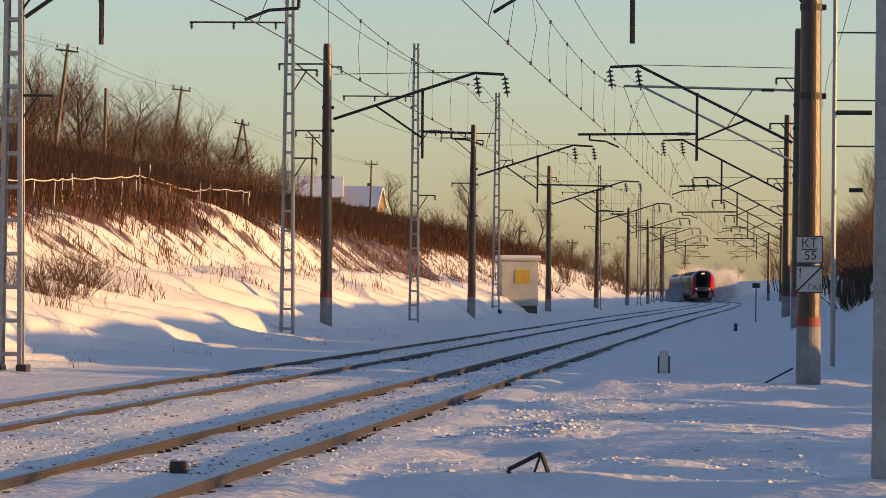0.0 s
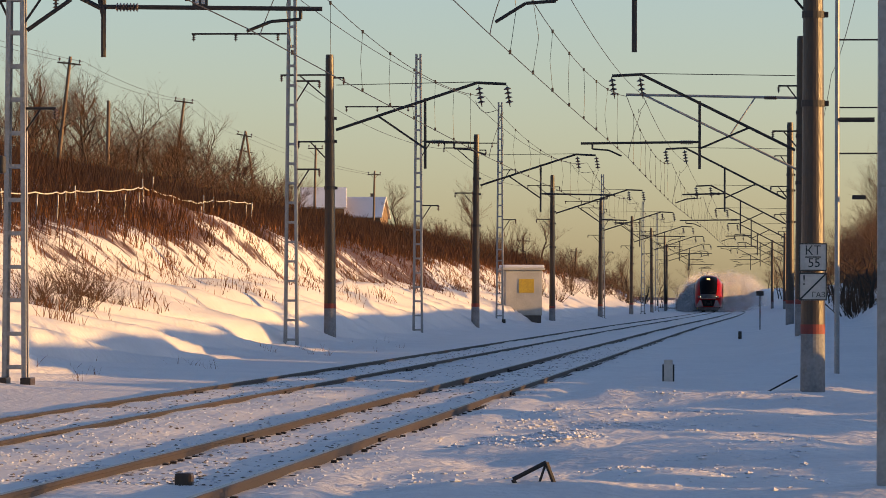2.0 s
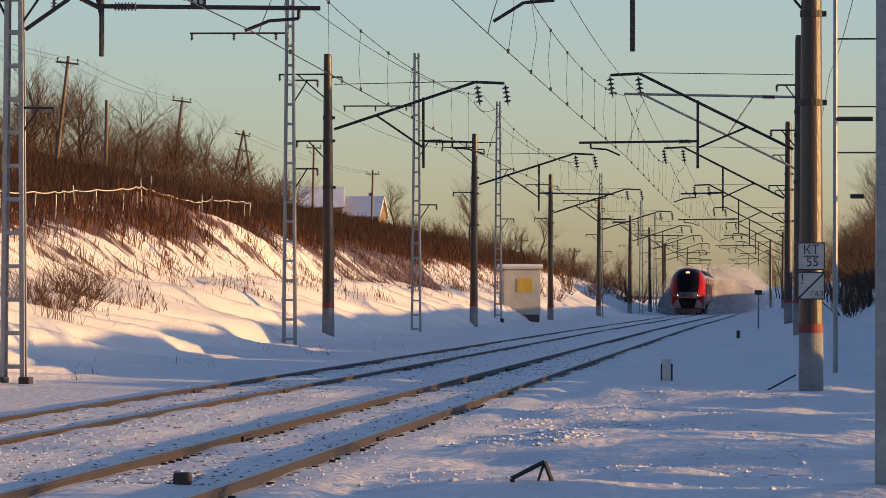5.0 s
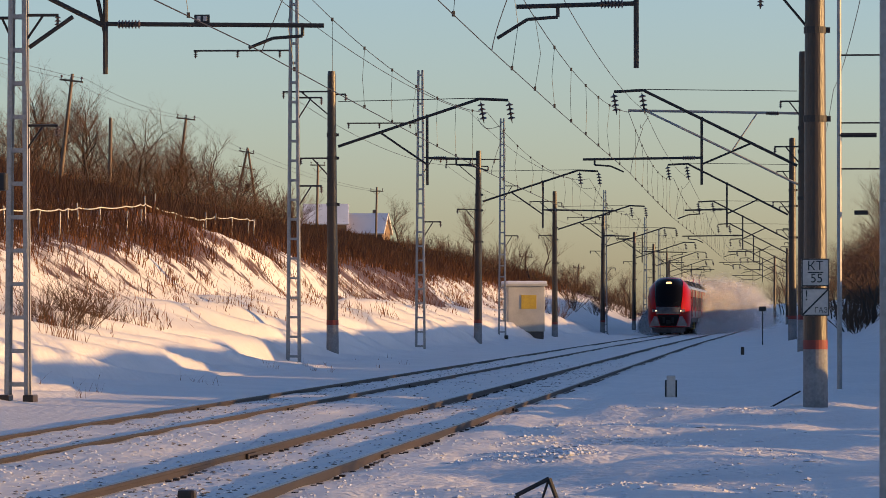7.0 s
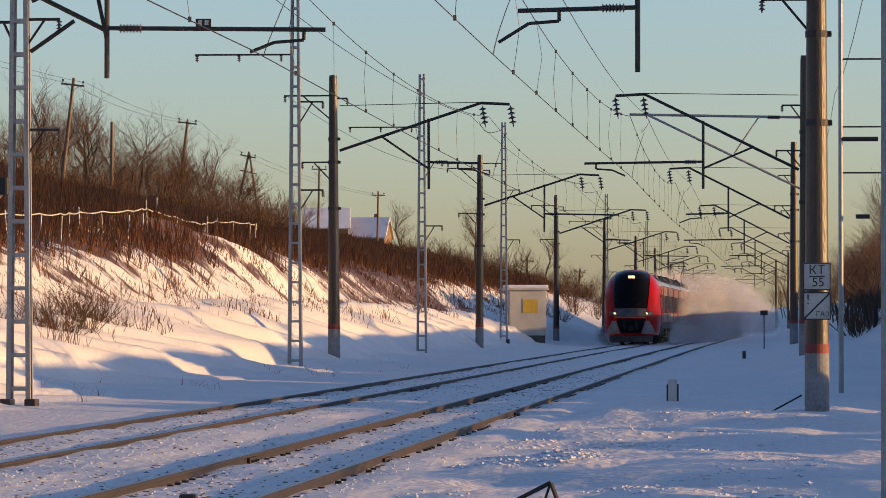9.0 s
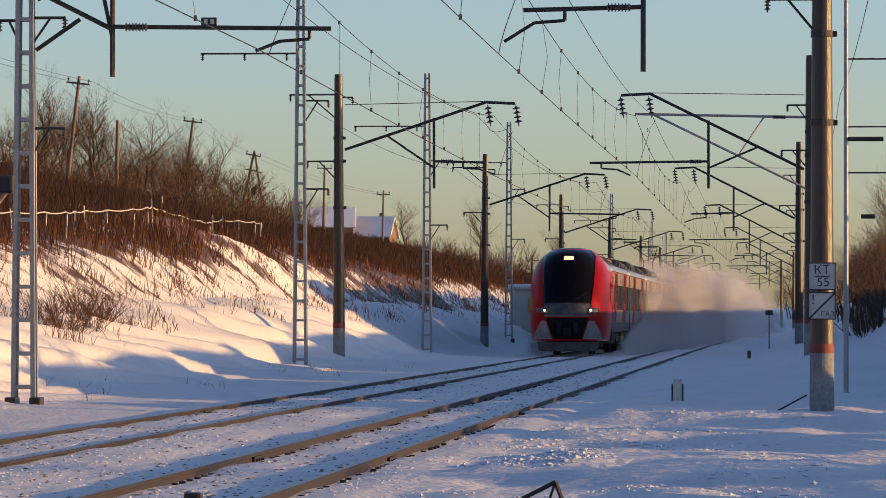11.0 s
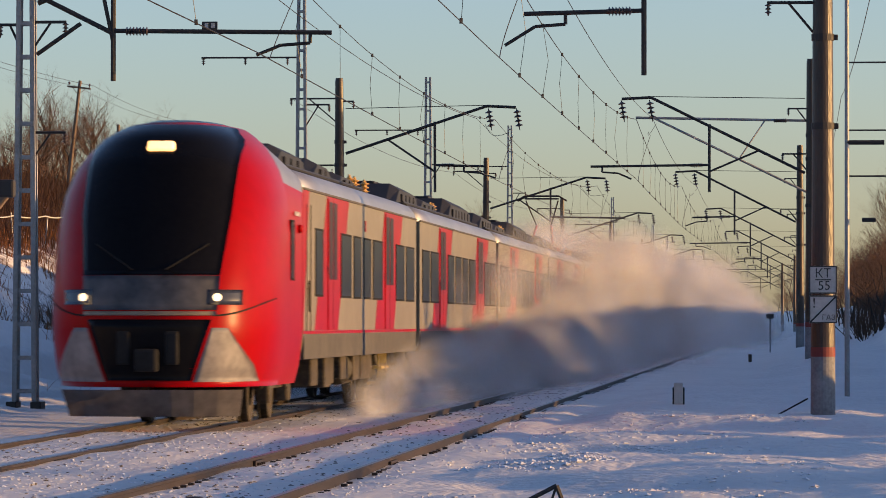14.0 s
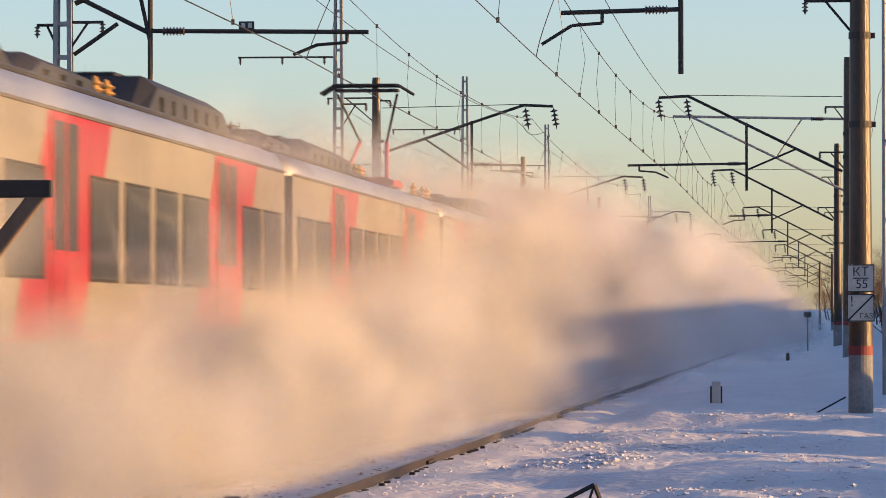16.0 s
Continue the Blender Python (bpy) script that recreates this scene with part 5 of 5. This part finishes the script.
def build_plants():
    rng = random.Random(31)
    T = [make_tree(1, 6.5, 1.1, 4, 3, "bare winter tree with dark branches on the bank"), make_tree(5, 5.6, 1.35, 4, 3, "bare spreading fruit tree on the bank"),
         make_tree(9, 7.6, 0.75, 4, 3, "slender bare birch-like tree on the bank")]
    S = [make_tree(15, 2.6, 1.0, 3, 4, "leafless brown shrub in snow", "shrub"), make_tree(16, 2.0, 1.1, 3, 4, "low leafless brown shrub in snow", "shrub")]
    spots = []
    for k in range(46):
        y = rng.uniform(275, 360)
        f = rng.random() ** 1.25
        spots.append((-0.184 * y + f * 0.045 * y, y + 10, rng.uniform(0.75, 1.15) * (1.1 - 0.35 * f)))
    for k in range(22):
        y = rng.uniform(300, 400)
        spots.append((-0.150 * y + rng.uniform(0, 0.03) * y, y, rng.uniform(0.55, 0.95)))
    for k in range(40):
        y = rng.uniform(480, 760)
        spots.append((rng.uniform(-75, -40), y, rng.uniform(0.5, 0.9)))
    spots += [(-44.8, 300, 1.25), (-46.2, 306, 1.1), (-43.0, 330, 0.95), (-40.6, 326, 0.8), (-48.6, 290, 1.35), (-47.2, 292, 1.1), (-37.8, 432, 1.0), (-38.6, 440, 0.8)]
    for k, (x, y, s) in enumerate(spots):
        src = T[k % 3]
        m = pose(x, y, land(x, y), 0, 0, rng.uniform(0, 360))
        o = copy_thing(src, m)
        o.scale = (s, s, s)
    for k in range(64):     # scrub and trees on the right of the line
        y = rng.uniform(250, 520)
        x = rng.uniform(0.0140, 0.030) * y + 0.4 + bend(y)
        o = copy_thing(T[k % 3] if k % 3 else rng.choice(S), pose(x, y, land(x, y) - 0.2, 0, 0, rng.uniform(0, 360)))
        s = rng.uniform(0.8, 1.25) if k % 3 else rng.uniform(1.0, 1.8)
        o.scale = (s, s, s)
    for k in range(22):     # thicket on the right
        y = rng.uniform(250, 360)
        x = rng.uniform(0.0165, 0.030) * y + bend(y)
        o = copy_thing(T[k % 3], pose(x, y, land(x, y) - 0.2, 0, 0, rng.uniform(0, 360)))
        s = rng.uniform(0.6, 1.0)
        o.scale = (s, s, s)
    for k in range(70):     # trees along the right of the line, towards the bend
        y = rng.uniform(380, 760)
        x = rng.uniform(4.5, 15) + bend(y) * 0.75
        o = copy_thing(T[k % 3], pose(x, y, land(x, y) - 0.2, 0, 0, rng.uniform(0, 360)))
        s = rng.uniform(0.7, 1.25)
        o.scale = (s, s, s)
    for k in range(90):     # scrub down the far cutting and woods closing the view
        y = rng.uniform(300, 640) if k < 60 else rng.uniform(760, 980)
        x = (rng.uniform(-27, -18) if k < 60 else rng.uniform(-30, 14)) + bend(y)
        o = copy_thing(T[k % 3] if k % 4 == 0 or k >= 60 else S[k % 2], pose(x, y, land(x, y) - 0.1, 0, 0, rng.uniform(0, 360)))
        s = rng.uniform(0.5, 1.0) if k % 4 == 0 else rng.uniform(0.7, 1.3)
        o.scale = (s, s, s)
    for k in range(14):     # scrub belt carried on beside the line, out of view, added to shade it
        y = rng.uniform(-10, 230)
        x = rng.uniform(8.5, 11)
        o = copy_thing(rng.choice(S), pose(x, y, land(x, y) - 0.1, 0, 0, rng.uniform(0, 360)))
        s = rng.uniform(0.8, 1.3)
        o.scale = (s, s, s * 0.85)
    for k in range(170):     # thicket behind the fence
        y = rng.uniform(225, 420)
        x = -0.182 * y + rng.uniform(0, 0.085) * y
        if x < -27 and not -0.114 < x / y < -0.087:
            o = copy_thing(rng.choice(S), pose(x, y, land(x, y) - 0.1, 0, 0, rng.uniform(0, 360)))
            s = rng.uniform(0.7, 1.35)
            o.scale = (s, s, s)
    for k in range(90):     # ragged scrub along the brow of the bank
        y = rng.uniform(215, 560)
        x = rng.uniform(-46, -24) + bend(y)
        if -0.116 < x / y < -0.086:
            continue
        o = copy_thing(rng.choice(S), pose(x, y, land(x, y) - 0.1, 0, 0, rng.uniform(0, 360)))
        s = rng.uniform(0.45, 1.0)
        o.scale = (s, s, s)
    for x, y, s in ((-18.4, 106.5, 0.8), (-18.3, 109, 0.95), (-18.6, 111, 0.9), (-18.2, 113, 0.8), (-18.8, 114.5, 0.95), (-18.5, 116.5, 0.85), (-18.9, 118, 0.7), (-18.5, 120.5, 0.6), (-19.4, 112, 0.8), (-19.6, 116, 0.7)):
        o = copy_thing(S[1], pose(x, y, land(x, y) - 0.1, 0, 0, rng.uniform(0, 360)))
        o.scale = (s * 0.8, s * 0.8, s * 0.72)
    for src, (x, y) in zip(T + S, ((-42, 262), (-44, 290), (-46, 330), (6.5, 300), (7.5, 340))):
        src.matrix_basis = pose(x, y, land(x, y))
    # dead grass and weeds
    verts, faces = [], []

    def stem(x, y, h, w, lean):
        z = land(x, y) - 0.03
        a = rng.uniform(0, 3.14)
        dx, dy = math.cos(a) * w, math.sin(a) * w * 0.4
        lx, ly = rng.gauss(0, lean) * h, rng.gauss(0, lean) * h
        b = len(verts)
        verts.extend([(x - dx, y - dy, z), (x + dx, y + dy, z), (x + lx * .5 + dx * .8, y + ly * .5, z + h * .6), (x + lx * .5 - dx * .8, y + ly * .5, z + h * .6), (x + lx, y + ly, z + h)])
        faces.extend([(b, b + 1, b + 2, b + 3), (b + 3, b + 2, b + 4)])
    for k in range(95000):
        y = 120 + 330 * rng.random() ** 1.5
        x = -21.5 - 22 * rng.random() ** 1.4
        n = noise.noise((x * .25, y * .13, 4))
        if rng.random() > sstep(-21.5, -25, x + 1.8 * n):
            continue
        x += bend(y)
        stem(x, y, rng.uniform(0.3, 1.0) * (1.4 if rng.random() < 0.1 else 1), 0.008 + 0.00007 * y, 0.26)
    for k in range(17000):
        y = rng.uniform(105, 330)
        x = rng.uniform(-23, -16.5) if y < 200 else rng.uniform(-23, -17.5)
        if noise.noise((x * .8, y * .35, 6.2)) + 0.5 * noise.noise((x * .2, y * .06, 1.2)) > -0.06 and rng.random() < sstep(-17.0, -21.0, x):
            stem(x, y, rng.uniform(0.1, 0.3) * (2.2 if rng.random() < 0.12 else 1), 0.003 + 0.00004 * y, 0.5)
    for k in range(330):     # tufts on the slope, thickest below the fence
        y = 104 + 240 * rng.random() ** 1.4
        u = -23.2 + 5.6 * rng.random() ** 1.7
        if noise.noise((u * .3, y * .07, 9.9)) < -0.12:
            continue
        hh = rng.uniform(0.25, 0.95) * (1.0 if u < -19.5 else 0.6)
        for _ in range(rng.choice((6, 12, 20, 30))):
            stem(u + rng.gauss(0, .3), y + rng.gauss(0, .6), hh * rng.uniform(0.5, 1.1), 0.007 + 0.00004 * y, 0.32)
    for k in range(26):
        y = rng.uniform(80, 160)
        x = rng.uniform(-16, -12.5)
        for _ in range(rng.choice((2, 4, 9))):
            stem(x + rng.gauss(0, .08), y + rng.gauss(0, .1), rng.uniform(0.1, 0.3), 0.005, 0.5)
    tagged(raw("dry_weeds", verts, faces, WEED), "rust-brown dead grass and weeds standing through snow", "dry grass", kind="stuff")


build_plants()


# ---------------------------------------------------------------- what moves
def train_y(t):
    """Place of the train's front along the line: an even speed, then braking near the end."""
    late = lerp_table([(11.0, 0.0), (11.5, -0.1), (12.0, -0.3), (12.5, -0.55), (13.0, -0.75), (13.5, -0.75), (14.0, -0.5), (14.5, 0.17), (15.0, 1.1), (15.5, 2.3), (16.0, 3.75)], t)
    return 638.0 - 41.03 * t + late


def on_line(y):
    dx = (bend(y + 1) - bend(y - 1)) / 2
    return Matrix.Translation((FAR + bend(y), y, 0)) @ Matrix.Rotation(-math.atan(dx), 4, 'Z')


def motions():
    times = [k * 0.5 for k in range(33)]
    for car, back, turned in CARS:
        rows = []
        for t in times:
            m = on_line(train_y(t) + back)
            rows.append((t, m @ Matrix.Rotation(math.pi, 4, 'Z') if turned else m))
        walk(car, rows)
    for k, cloud in enumerate(PLUMES):
        rows = []
        for t in times:
            y = train_y(t)
            m = Matrix.Translation((FAR + bend(y + 60), y, 0.10 * math.sin(t * 1.7 + k))) @ Matrix.Rotation(0.012 * math.sin(t * 1.3 + 2 * k), 4, 'Y')
            rows.append((t, m))
        walk(cloud, rows)


motions()
